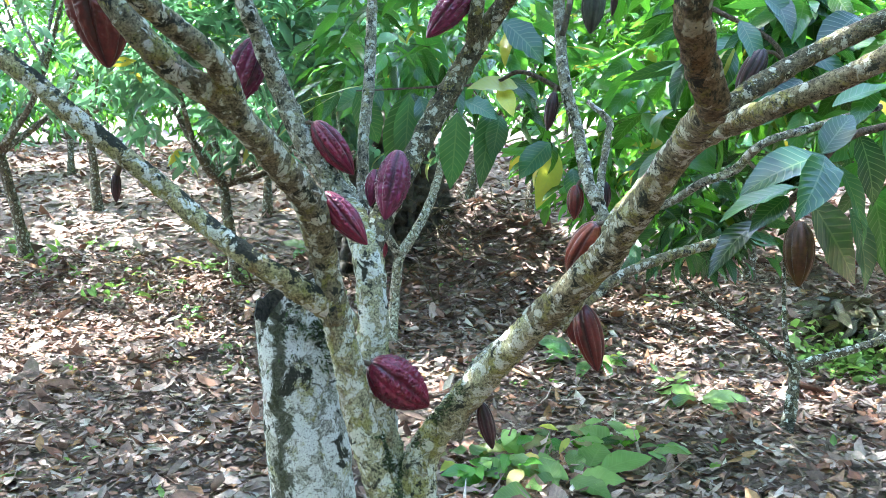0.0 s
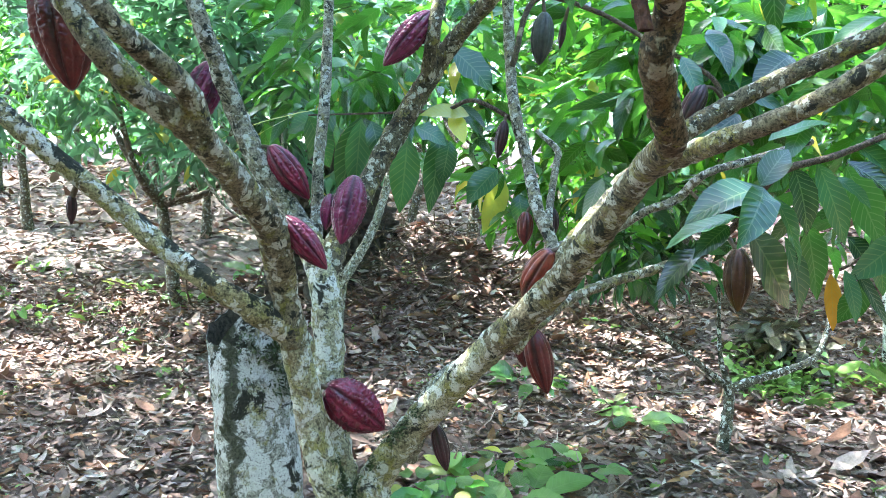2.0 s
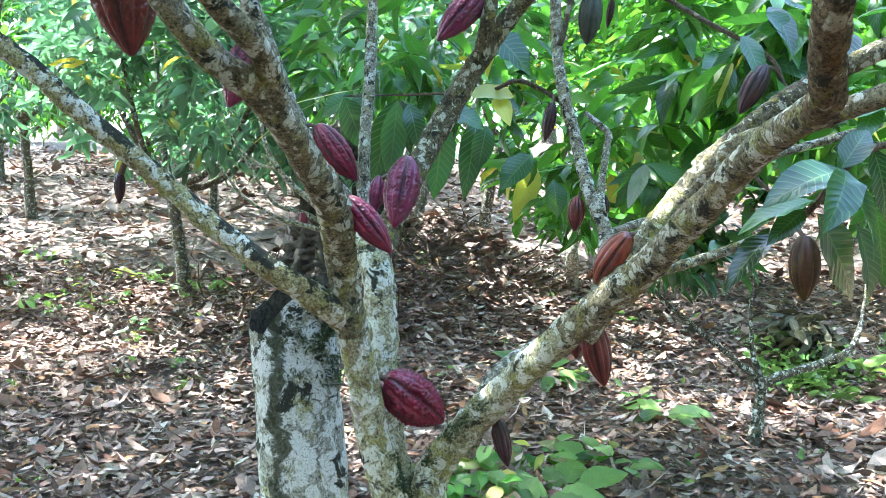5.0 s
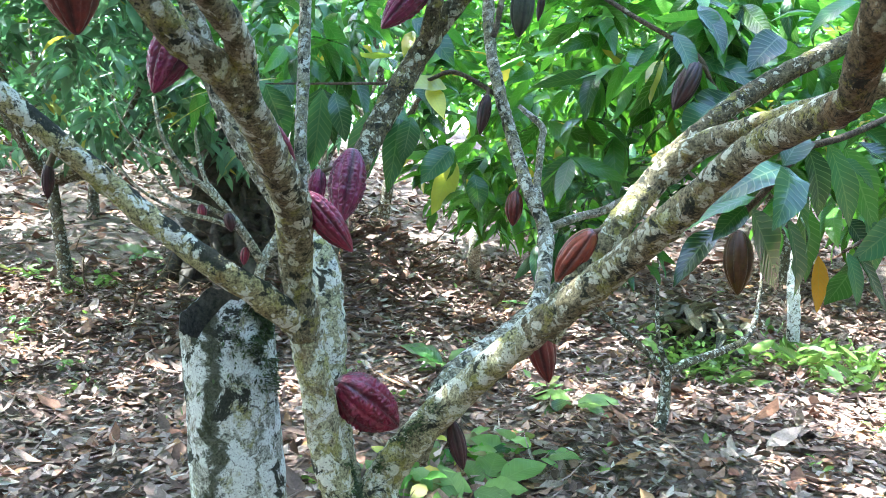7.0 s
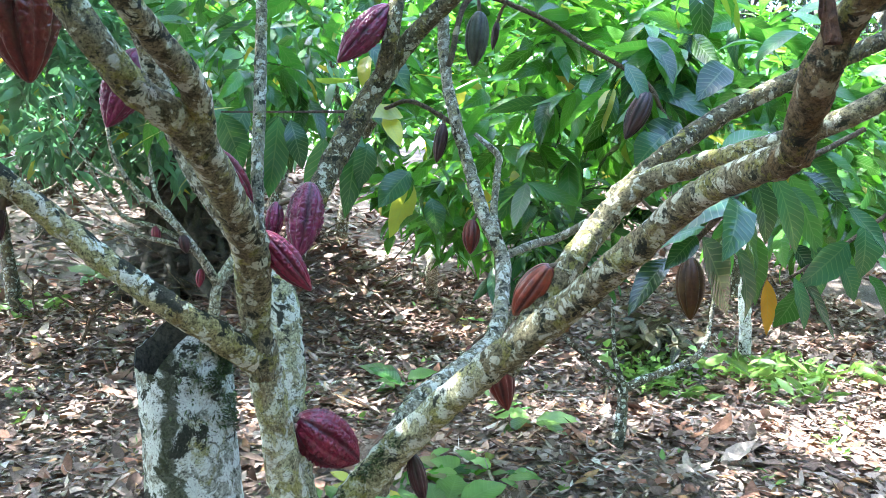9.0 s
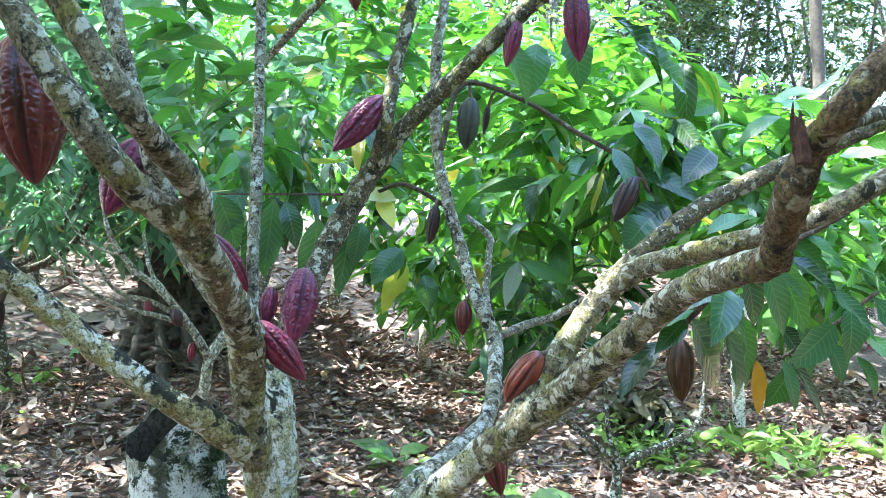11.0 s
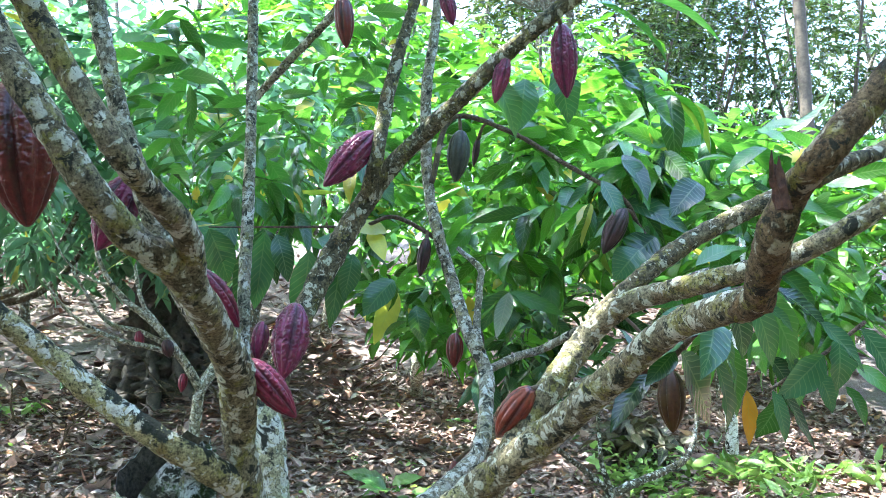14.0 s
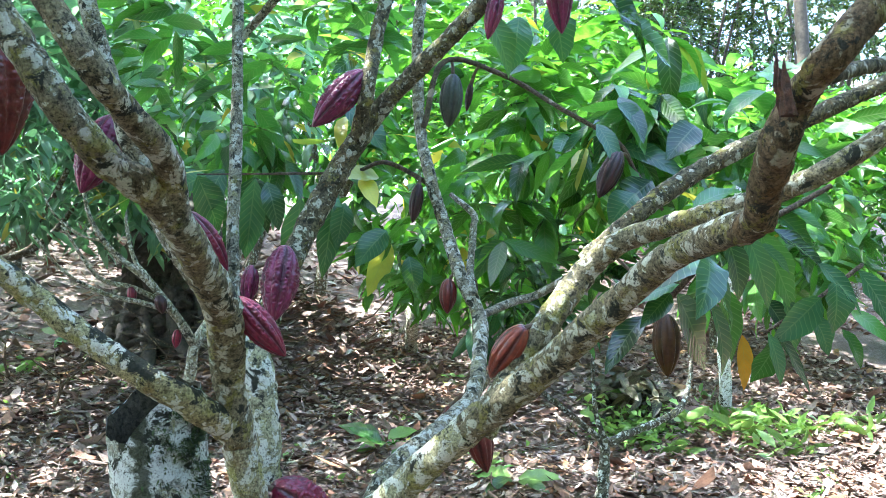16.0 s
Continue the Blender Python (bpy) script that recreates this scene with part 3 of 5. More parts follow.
part("limb", tube([(0.505, 2.62, 1.37, 0.012), (*(0.526, 2.730, 1.440), 0.013), (*(0.562, 2.803, 1.593), 0.012), (*(0.570, 2.828, 1.643), 0.012), (*(0.505, 2.884, 1.715), 0.008)], sides=10), BARK_THIN, tree)
part("limb", tube([(0.515, 2.60, 1.31, 0.015), (0.66, 2.70, 1.345, 0.014), (0.75, 2.70, 1.368, 0.014), (0.81, 2.57, 1.432, 0.014), (0.894, 2.51, 1.475, 0.014), (0.935, 2.40, 1.55, 0.013), (1.1, 2.42, 1.60, 0.012), (1.3, 2.45, 1.66, 0.011)], sides=8), BARK_THIN, tree)
part("limb", tube([(0.43, 2.48, 1.06, 0.016), (*(0.580, 2.632, 1.133), 0.017), (*(0.754, 2.737, 1.184), 0.018), (*(0.979, 2.842, 1.233), 0.018), (*(1.098, 2.797, 1.295), 0.014)], sides=14), BARK, tree)
part("limb", tube([(0.42, 2.93, 1.95, 0.011), (*(0.506, 2.968, 2.196), 0.010), (*(0.724, 2.956, 2.162), 0.010), (*(0.908, 2.856, 2.034), 0.009), (*(1.085, 2.757, 1.906), 0.009), (*(1.121, 2.700, 1.800), 0.009), (*(1.193, 2.634, 1.659), 0.006)], sides=8), BARK_BROWN, tree)
part("limb", tube([(0.44, 2.88, 1.74, 0.009), (*(0.281, 2.899, 1.818), 0.008), (*(0.178, 2.983, 1.791), 0.007), (*(-0.008, 3.092, 1.789), 0.005), (*(-0.340, 3.244, 1.789), 0.003)], sides=8), BARK_BROWN, tree)
snag = bmesh.new()
prev, at0 = None, Vector((0.252, 0.893, 1.657))
for j in range(7):
    ring = []
    for k in range(14):
        a = 2 * math.pi * k / 14
        r = 0.0095 - 0.0006 * j + 0.0025 * noise.noise(Vector((math.cos(a), math.sin(a), j * 0.4)) * 2.2)
        h = j / 6 * (0.036 + 0.022 * noise.noise(Vector((math.cos(a) * 2.7, math.sin(a) * 2.7, 5.1))) + 0.012 * (k % 3))
        ring.append(snag.verts.new(at0 + Vector((r * math.cos(a) - 0.012 * j / 6, r * math.sin(a), h))))
    if prev:
        for k in range(14):
            snag.faces.new((prev[k], prev[(k + 1) % 14], ring[(k + 1) % 14], ring[k]))
    prev = ring
core = snag.verts.new(at0 + Vector((-0.012, 0, 0.03)))
for k in range(14):
    snag.faces.new((prev[k], prev[(k + 1) % 14], core))
part("snag", snag, TORN, tree, "splintered reddish stub of a broken branch", smooth=False)


def moss_on(line, spread, n, seed):
    """Moss tufts on one side of a limb, along part of it."""
    rng = np.random.default_rng(seed)
    at = spline(line, 0.01)
    q = at[rng.integers(0, len(at), n)]
    a = rng.normal(spread[0], spread[1], n)
    out = np.stack([np.cos(a), np.sin(a), np.zeros(n)], 1)
    c = q[:, :3] + out * q[:, 3:] * 0.97
    keep = np.array([noise.noise(Vector(p) * 21) > -0.08 for p in c])
    c, out = c[keep], out[keep]
    k = len(c)
    v = leaf_arrays(c, out + rng.normal(0, 0.5, c.shape), np.tile([0.1, -0.3, 1.0], (k, 1)), rng.uniform(0.006, 0.018, k), rng.uniform(0.003, 0.007, k), rng.normal(0, 0.5, k), rng.normal(0.1, 0.3, k), 3, 0.2, seed)
    part("moss", mesh_from("moss", *v), MOSS, tree, "dark green moss tufts in the fork of the trunk")


moss_on([(*q[:3], q[3]) for q in T1[:4]], (-0.35, 0.35), 2600, 31)
moss_on(RB[:4], (3.3, 0.5), 2200, 32)


# ---- cut stump ----
RIM = [(0, 1.155), (45, 1.16), (90, 1.145), (135, 1.105), (180, 1.055), (225, 1.025), (245, 1.055), (268, 1.11), (300, 1.155), (335, 1.16), (360, 1.155)]


def rim_z(a):
    d = math.degrees(a) % 360
    return float(np.interp(d, [q[0] for q in RIM], [q[1] for q in RIM])) + 0.008 * math.sin(7 * a) + 0.006 * math.sin(13 * a + 1)


def cut_stump():
    st = thing("tree_stump", (-0.37, 2.42, 0.0), "pale lichen-covered tree stump with a slanting dark hollow top", "stump")
    bm = bmesh.new()
    n, rings = 36, []
    levels = np.linspace(0, 1, 40)
    for s in levels:
        ring = []
        for k in range(n):
            a = 2 * math.pi * k / n
            c = Vector((-0.365 - 0.085 * s, 2.44 - 0.01 * s, 0))
            r = 0.130 - 0.012 * s + 0.035 * (1 - s) ** 4
            top = rim_z(a)
            p = c + Vector((math.cos(a), math.sin(a), 0)) * r
            p.z = top * s - 0.03 * (1 - s)
            w = 1 + 0.05 * noise.noise(p * 9) + 0.03 * noise.noise(p * 28) + 0.03 * math.sin(3 * a + 1)
            ring.append(bm.verts.new((c.x + (p.x - c.x) * w, c.y + (p.y - c.y) * w, p.z)))
        rings.append(ring)
    for p, q in zip(rings, rings[1:]):
        for k in range(n):
            bm.faces.new((p[k], p[(k + 1) % n], q[(k + 1) % n], q[k]))
    part("bark", bm, BARK_STUMP, st)
    rng = np.random.default_rng(23)      # tufts of moss below the high side of the cut
    a, h = rng.normal(-0.5, 0.42, 2800), np.abs(rng.normal(0, 0.11, 2800))
    top = np.array([rim_z(q) for q in a])
    z = top - 0.012 - h
    out = np.stack([np.cos(a), np.sin(a), np.zeros(2800)], 1)
    c = np.stack([-0.365 - 0.085 * z / top, np.full(2800, 2.43), z], 1) + out * 0.119
    keep = np.array([noise.noise(Vector(q) * 17) > -0.05 for q in c])
    c, out = c[keep], out[keep]
    v = leaf_arrays(c, out + rng.normal(0, 0.5, c.shape), np.tile([0.1, -0.3, 1.0], (len(c), 1)), rng.uniform(0.008, 0.024, len(c)), rng.uniform(0.004, 0.008, len(c)), rng.normal(0, 0.5, len(c)), rng.normal(0.1, 0.3, len(c)), 3, 0.2, 23)
    part("moss", mesh_from("moss", *v), MOSS, st, "dark green moss tufts")
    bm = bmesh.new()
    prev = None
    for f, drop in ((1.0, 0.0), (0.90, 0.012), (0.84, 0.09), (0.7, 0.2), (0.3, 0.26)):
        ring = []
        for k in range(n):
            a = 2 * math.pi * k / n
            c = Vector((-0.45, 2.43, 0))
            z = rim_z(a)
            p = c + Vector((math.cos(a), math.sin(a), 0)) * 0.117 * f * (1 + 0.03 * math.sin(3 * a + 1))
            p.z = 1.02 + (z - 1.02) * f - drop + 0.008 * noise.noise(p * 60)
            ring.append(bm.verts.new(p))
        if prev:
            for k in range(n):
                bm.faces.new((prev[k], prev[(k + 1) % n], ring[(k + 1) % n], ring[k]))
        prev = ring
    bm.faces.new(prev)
    part("hollow_top", bm, HOLLOW, st, "black hollow")


cut_stump()


# ---- pods ----
def pod(top, tip, width, material, label, warts=0.03, group="cacao pods"):
    top, tip = Vector(top), Vector(tip)
    width *= 0.9
    ln = (tip - top).length
    axis = (tip - top).normalized()
    ob = thing("cacao_pod", top, label, "cacao pod", group)
    turn = axis.to_track_quat("Z", "Y").to_matrix()
    n, m = (120, 84) if warts > 0.035 else (70, 40)
    bm = bmesh.new()
    uvl = bm.loops.layers.uv.new("UVMap")
    ph = random.uniform(0, 6.28)
    rings = []
    for j in range(m + 1):
        s = j / m
        q = 2 * (0.03 + 0.965 * s ** 0.93) - 1
        r = 0.5 * width * max(0.02, 1 - q * q) ** (0.64 + 0.04 * s) * 1.04 * (1.05 - 0.12 * s) * (1 - 0.22 * max(0, (s - 0.55) / 0.45) ** 2)
        ring = []
        for k in range(n):
            a = 2 * math.pi * k / n + ph
            w = Vector((math.cos(a), math.sin(a), 0))
            p = w * r + Vector((0, 0, s * ln))
            u = (a - ph) * 5 / (2 * math.pi) % 1
            pair = abs(u - 0.5) * 2
            groove = -0.17 * math.exp(-((1 - pair) / 0.16) ** 2) - 0.11 * math.exp(-(pair / 0.15) ** 2)
            fade = math.sin(math.pi * min(1, s * 0.98 + 0.01)) ** 0.5
            g = p + top
            crest = math.exp(-((pair - 0.5) / 0.2) ** 2)
            h = Vector((g.x, g.y, g.z * 0.8))
            net = 1 - 3.0 * abs(noise.noise(h * 150)) + 0.7 * noise.noise(h * 290)
            wart = (0.45 + 0.75 * crest) * net + 0.5 * noise.noise(g * 50)
            p = w * r * (1 + groove * fade + warts * (1.35 if warts > 0.035 else 0.6) * wart * fade) + Vector((0, 0, s * ln))
            ring.append(bm.verts.new(top + turn @ p))
        rings.append(ring)
    for j in range(m):
        for k in range(n):
            f = bm.faces.new((rings[j][k], rings[j][(k + 1) % n], rings[j + 1][(k + 1) % n], rings[j + 1][k]))
            for lp, (uu, vv) in zip(f.loops, ((k, j), (k + 1, j), (k + 1, j + 1), (k, j + 1))):
                lp[uvl].uv = (uu / n, vv / m)
    bm.faces.new(rings[0][::-1])
    bm.faces.new(rings[-1])
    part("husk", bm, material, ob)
    if WOOD:
        at, r = min(WOOD, key=lambda q: (q[0] - top).length - q[1])
        mid = (at + top) / 2 + Vector((0, 0, 0.012))
        e = top + axis * 0.01
        part("stalk", tube([(*at, 0.006), (*mid, 0.006), (*e, 0.0075)], 0.01, 8, 0.05, keep=False), STALK, ob)
    return ob


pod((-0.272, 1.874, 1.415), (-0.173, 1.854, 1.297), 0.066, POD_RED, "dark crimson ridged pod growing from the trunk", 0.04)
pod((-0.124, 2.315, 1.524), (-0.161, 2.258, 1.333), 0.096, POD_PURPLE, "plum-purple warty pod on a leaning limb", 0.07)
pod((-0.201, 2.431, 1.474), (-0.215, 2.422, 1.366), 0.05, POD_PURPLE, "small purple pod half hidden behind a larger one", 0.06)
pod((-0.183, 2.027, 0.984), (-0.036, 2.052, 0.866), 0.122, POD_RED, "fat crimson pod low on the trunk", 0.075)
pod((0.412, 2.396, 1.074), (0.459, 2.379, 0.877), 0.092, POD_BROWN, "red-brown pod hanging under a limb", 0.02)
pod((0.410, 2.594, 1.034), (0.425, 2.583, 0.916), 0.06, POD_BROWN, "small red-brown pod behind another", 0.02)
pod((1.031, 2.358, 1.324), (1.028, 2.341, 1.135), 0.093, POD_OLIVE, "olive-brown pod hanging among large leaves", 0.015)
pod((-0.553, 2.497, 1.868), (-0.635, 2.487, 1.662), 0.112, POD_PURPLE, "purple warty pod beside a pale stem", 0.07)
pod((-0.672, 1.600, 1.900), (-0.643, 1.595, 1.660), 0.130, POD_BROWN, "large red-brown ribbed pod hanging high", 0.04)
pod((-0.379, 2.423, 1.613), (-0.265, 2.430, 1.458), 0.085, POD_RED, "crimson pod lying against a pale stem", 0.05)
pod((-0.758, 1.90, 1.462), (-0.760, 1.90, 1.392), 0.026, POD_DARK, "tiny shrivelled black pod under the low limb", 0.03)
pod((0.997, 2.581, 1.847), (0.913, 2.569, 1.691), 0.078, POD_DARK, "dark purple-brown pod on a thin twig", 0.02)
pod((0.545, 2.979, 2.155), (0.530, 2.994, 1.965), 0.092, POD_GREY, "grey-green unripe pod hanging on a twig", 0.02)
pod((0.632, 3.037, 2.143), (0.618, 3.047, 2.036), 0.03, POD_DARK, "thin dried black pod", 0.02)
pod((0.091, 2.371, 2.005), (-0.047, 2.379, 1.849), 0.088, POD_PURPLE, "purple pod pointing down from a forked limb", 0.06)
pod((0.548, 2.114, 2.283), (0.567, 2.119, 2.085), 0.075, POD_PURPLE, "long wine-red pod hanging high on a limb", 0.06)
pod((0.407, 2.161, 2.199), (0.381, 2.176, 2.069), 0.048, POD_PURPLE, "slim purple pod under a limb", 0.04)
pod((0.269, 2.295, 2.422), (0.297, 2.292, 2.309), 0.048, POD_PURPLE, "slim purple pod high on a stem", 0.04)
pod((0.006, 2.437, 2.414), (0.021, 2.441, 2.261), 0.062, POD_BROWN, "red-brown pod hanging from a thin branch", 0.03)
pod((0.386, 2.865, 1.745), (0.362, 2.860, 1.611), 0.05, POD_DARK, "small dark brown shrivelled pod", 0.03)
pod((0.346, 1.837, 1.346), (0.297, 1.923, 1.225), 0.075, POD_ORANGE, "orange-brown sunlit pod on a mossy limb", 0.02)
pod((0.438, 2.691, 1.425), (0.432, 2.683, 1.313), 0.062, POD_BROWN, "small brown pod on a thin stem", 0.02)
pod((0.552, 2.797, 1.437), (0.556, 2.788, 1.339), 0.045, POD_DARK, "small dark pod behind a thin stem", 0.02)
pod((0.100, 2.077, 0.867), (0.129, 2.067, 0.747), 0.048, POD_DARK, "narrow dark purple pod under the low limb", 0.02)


# ---- leaves ----
def blade(base, tip, width, material, parent, face=(0, -0.5, 0.6), bend=0.4, fold=0.25, name="leaf", label="", seed=0, rows=9):
    """One large leaf from its stalk end to its tip."""
    b, t = np.array(base, float), np.array(tip, float)
    chord = t - b
    ln = np.linalg.norm(chord)
    d, f = chord / ln, np.array(face, float)
    nrm = f - d * (f @ d)
    nrm /= np.linalg.norm(nrm)
    k = bend / 2
    ahead = d * math.cos(k) + nrm * math.sin(k)
    arc = ln * k / math.sin(k) if abs(k) > 1e-3 else ln
    v, fc, uv = leaf_arrays(b[None], ahead[None], nrm[None], np.array([arc]), np.array([width]), np.array([bend]), np.array([fold]), rows, 0.14, seed)
    return part(name, mesh_from(name, v, fc, uv), material, parent, label)


# ---- background cacao trees ----
def far_tree(x, y, height, spread, bunches, leaf, material, seed, low=0.45, trunk=0.06, group="background cacao trees", label="cacao tree with a dense drooping green crown", rows=4, per=6, skin=None, droop=0.42, wide=0.275):
    rng = np.random.default_rng(seed)
    z = float(ground_z(x, y))
    ob = thing("cacao_tree", (x, y, z), label, "tree", group)
    lean = rng.normal(0, 0.12, 2)
    fork = low * height * 0.8
    f = np.array([x + lean[0] * fork, y + lean[1] * fork, z + fork])
    part("trunk", tube([(x, y, z - 0.08, trunk * 1.4), (x + lean[0] * fork * 0.4, y + lean[1] * fork * 0.4, z + fork * 0.45, trunk), (*f, trunk * 0.9)], 0.12, 9, 0.12, keep=False), skin or BARK_FAR, ob)
    cen, out = [], []
    mid = np.array([x, y, z + height * (low + (1 - low) * 0.5)])
    rad = np.array([spread, spread, height * (1 - low) * 0.55])
    for i in range(5):
        a = 2 * math.pi * (i + rng.uniform(0, 0.7)) / 5
        e = mid + rad * np.array([math.cos(a) * 0.75, math.sin(a) * 0.75, rng.uniform(-0.2, 0.8)])
        h = (f + e) / 2 + np.array([0, 0, -0.1 * height])
        part("limb", tube([(*f, trunk * 0.7), (*h, trunk * 0.5), (*e, trunk * 0.2)], 0.15, 7, 0.1, keep=False), skin or BARK_FAR, ob)
    while len(cen) < bunches:
        p = rng.normal(size=3)
        p /= np.linalg.norm(p)
        q = p * rng.uniform(0.35, 1.0) ** 0.5
        w = mid + rad * q
        if noise.noise(Vector(w) * (1.6 / max(spread, 1)) + Vector((seed * 3.1, 0, 0))) < -0.08 or in_gap(w, 0.1):
            continue
        cen.append(w)
        out.append(p)
    v = whorls(np.array(cen), np.array(out), per, leaf, seed, droop, wide, rows)
    part("crown", mesh_from("crown", *v), material, ob)
    return ob


PLOT_FRONT = [(-2.0, 7.9, 3.4, 1.35, LEAF_TEAL), (-4.6, 9.0, 4.0, 1.5, LEAF_TEAL), (-6.6, 8.8, 4.0, 1.7, LEAF_TEAL), (0.9, 8.9, 4.2, 1.6, LEAF_BRIGHT), (3.0, 8.0, 4.0, 1.6, LEAF_BRIGHT), (5.2, 7.9, 3.0, 1.6, LEAF_BRIGHT), (7.6, 7.6, 2.8, 1.8, LEAF),
        (-2.4, 11.2, 3.9, 1.9, LEAF_BRIGHT), (0.3, 11.6, 4.6, 1.9, LEAF_BRIGHT), (3.4, 10.9, 4.0, 2.0, LEAF_TEAL), (6.4, 11.0, 3.0, 1.9, LEAF_TEAL), (-4.9, 11.6, 4.5, 2.0, LEAF), (9.6, 10.5, 3.2, 2.2, LEAF), (-8.9, 11.5, 4.5, 2.2, LEAF)]
PLOT_BACK = [(-4.0, 16.0, 4.2, 2.4, LEAF), (0.8, 15.6, 4.5, 2.5, LEAF), (5.6, 15.4, 4.5, 2.5, LEAF), (10.6, 15.0, 3.2, 2.6, LEAF), (-9.5, 17.0, 4.5, 2.6, LEAF), (-6.8, 15.0, 4.7, 2.3, LEAF), (-1.6, 14.0, 4.1, 2.1, LEAF), (-7.4, 20.5, 4.8, 2.8, LEAF), (-2.4, 20.0, 4.8, 2.8, LEAF), (3.0, 20.0, 4.8, 2.8, LEAF), (8.6, 19.5, 3.4, 2.8, LEAF), (14.0, 19.0, 3.4, 2.8, LEAF), (-13.5, 19.5, 4.8, 2.8, LEAF)]
for i, (x, y, h, s, m) in enumerate(PLOT_FRONT + PLOT_BACK):
    teal = m is LEAF_TEAL
    far_tree(x, y, h, s, (340 if x < -4 else 480 if teal else 520) if y < 9.5 else 420, 0.24 if teal else 0.25 if y < 9.5 else 0.30, m, 100 + i, low=0.36 if y < 13 else 0.18, rows=4 if y < 13 else 3)
# unseen trees round the camera, added to hold back skylight
for i, (x, y) in enumerate(((-3.2, -2.6), (0.8, -3.4), (3.6, -1.6), (-6.5, 0.5), (5.4, 2.4), (-1.2, -2.4), (2.4, -4.6), (-5.2, -2.4), (6.4, -0.4), (7.4, 4.2), (-8.2, 3.6), (-2.6, -5.6), (5.0, -4.6))):
    far_tree(x, y, 5.0, 2.0, 330, 0.56, LEAF, 200 + i, low=0.25, rows=3)
# unseen tall crowns behind and beside the camera, added to block sky light
for i, (x, y) in enumerate(((0.0, -12.0), (-11.0, -9.0), (11.0, -8.0), (16.0, 4.0))):
    far_tree(x, y, 12.0, 5.0, 400, 0.7, LEAF_FAR, 330 + i, low=0.15, trunk=0.2, group="tall shade trees", label="tall shade tree with fine pale green foliage", rows=3, per=7, droop=0.3)
for i, (x, y) in enumerate(((-8.8, 14.6), (-1.0, 17.6), (-5.2, 18.4), (-9.6, 20.5), (-12.5, 16.5))):
    far_tree(x, y, 2.9, 1.5, 230, 0.33, LEAF_BRIGHT, 250 + i, low=0.12, label="young cacao tree with leaves down to the ground")
far_tree(10.444, 12.373, 16.0, 3.4, 900, 0.2, LEAF_FAR, 280, low=0.6, trunk=0.13, skin=TRUNK, group="tall shade trees", label="tall straight tree with a bare brown trunk", rows=3, per=9, droop=0.3)
# made-up tree with its crown above the view, shades the bare trunk
far_tree(6.5, 16.0, 15.0, 4.2, 1500, 0.3, LEAF_FAR, 281, low=0.5, trunk=0.15, group="tall shade trees", label="tall tree added to shade the brown trunk and the plot", rows=3, per=8, droop=0.3)
for i, (x, y, h, s, n) in enumerate(((13.8, 15.5, 9.0, 2.7, 1300), (8.3, 16.5, 7.5, 2.3, 900), (10.6, 17.0, 8.5, 2.2, 900))):
    far_tree(x, y, h, s, n, 0.21, LEAF_FAR, 285 + i, low=0.2, trunk=0.1, group="tall shade trees", label="dark shade tree with fine hanging foliage", rows=3, per=9, droop=0.5, skin=TRUNK)
for i, (x, y, h, s, n) in enumerate(((-9, 24, 13, 4.5, 700), (-2, 27, 14, 5, 600), (5, 25, 13, 4.5, 900), (9.5, 19, 12, 4.0, 2600), (15, 20, 13, 4.5, 2600), (12.5, 25, 14, 4.5, 2400), (7.5, 27, 15, 5, 2200), (18, 26, 14, 5.5, 1600), (22, 21, 13, 4.5, 900), (-17, 24, 13, 5.5, 700), (20, 14, 12, 4.5, 900))):
    far_tree(x, y, h, s, int(n * 0.42), 0.30 if n > 1000 else 0.5, LEAF_FAR, 300 + i, low=0.12, trunk=0.2, group="tall shade trees", label="tall shade tree with fine pale green foliage", rows=3, per=8, droop=0.3)


def bunch(name, parent, boxes, n, per, leaf, material, seed, droop=0.5, label="", wide=0.285, gap=-0.1, rows=6):
    """Leaf bunches scattered in a lumpy box, as one mesh of foliage."""
    rng = np.random.default_rng(seed)
    (x0, x1), (y0, y1), (z0, z1) = boxes
    mid = np.array([(x0 + x1) / 2, (y0 + y1) / 2, (z0 + z1) / 2])
    half = np.array([x1 - x0, y1 - y0, z1 - z0]) / 2
    c, o = [], []
    while len(c) < n:
        q = rng.uniform(-1, 1, 3)
        if q @ q > 1.35:
            continue
        w = mid + half * q
        if noise.noise(Vector(w) * 1.7 + Vector((seed, 0, 0))) < gap or in_gap(w, 0.1):
            continue
        c.append(w)
        o.append(q / (np.linalg.norm(q) + 0.1))
    return part(name, mesh_from(name, *whorls(np.array(c), np.array(o), per, leaf, seed, droop, wide, rows)), material, parent, label)


# ---- leaves of the near tree: big ones by a brown twig, and bunches behind ----
part("limb", tube([(*(1.481, 2.173, 1.716), 0.008), (*(1.368, 2.178, 1.659), 0.009), (*(1.201, 2.137, 1.598), 0.010), (*(1.036, 2.096, 1.555), 0.011), (*(0.953, 2.049, 1.500), 0.011), (*(0.923, 2.146, 1.400), 0.010), (*(0.869, 2.245, 1.307), 0.008)], sides=8), BARK_BROWN, tree)
part("limb", tube([(*(1.255, 2.190, 1.276), 0.005), (*(1.334, 2.168, 1.327), 0.006), (*(1.467, 2.182, 1.392), 0.006), (*(1.617, 2.192, 1.478), 0.007)], sides=6), BARK_BROWN, tree)


def big_leaf(base, tip, width, kind, face=(-0.1, -0.75, 0.55), bend=0.6, fold=0.3):
    big_leaf.count += 1
    return blade(base, tip, width, kind, tree, face, bend, fold, seed=big_leaf.count)


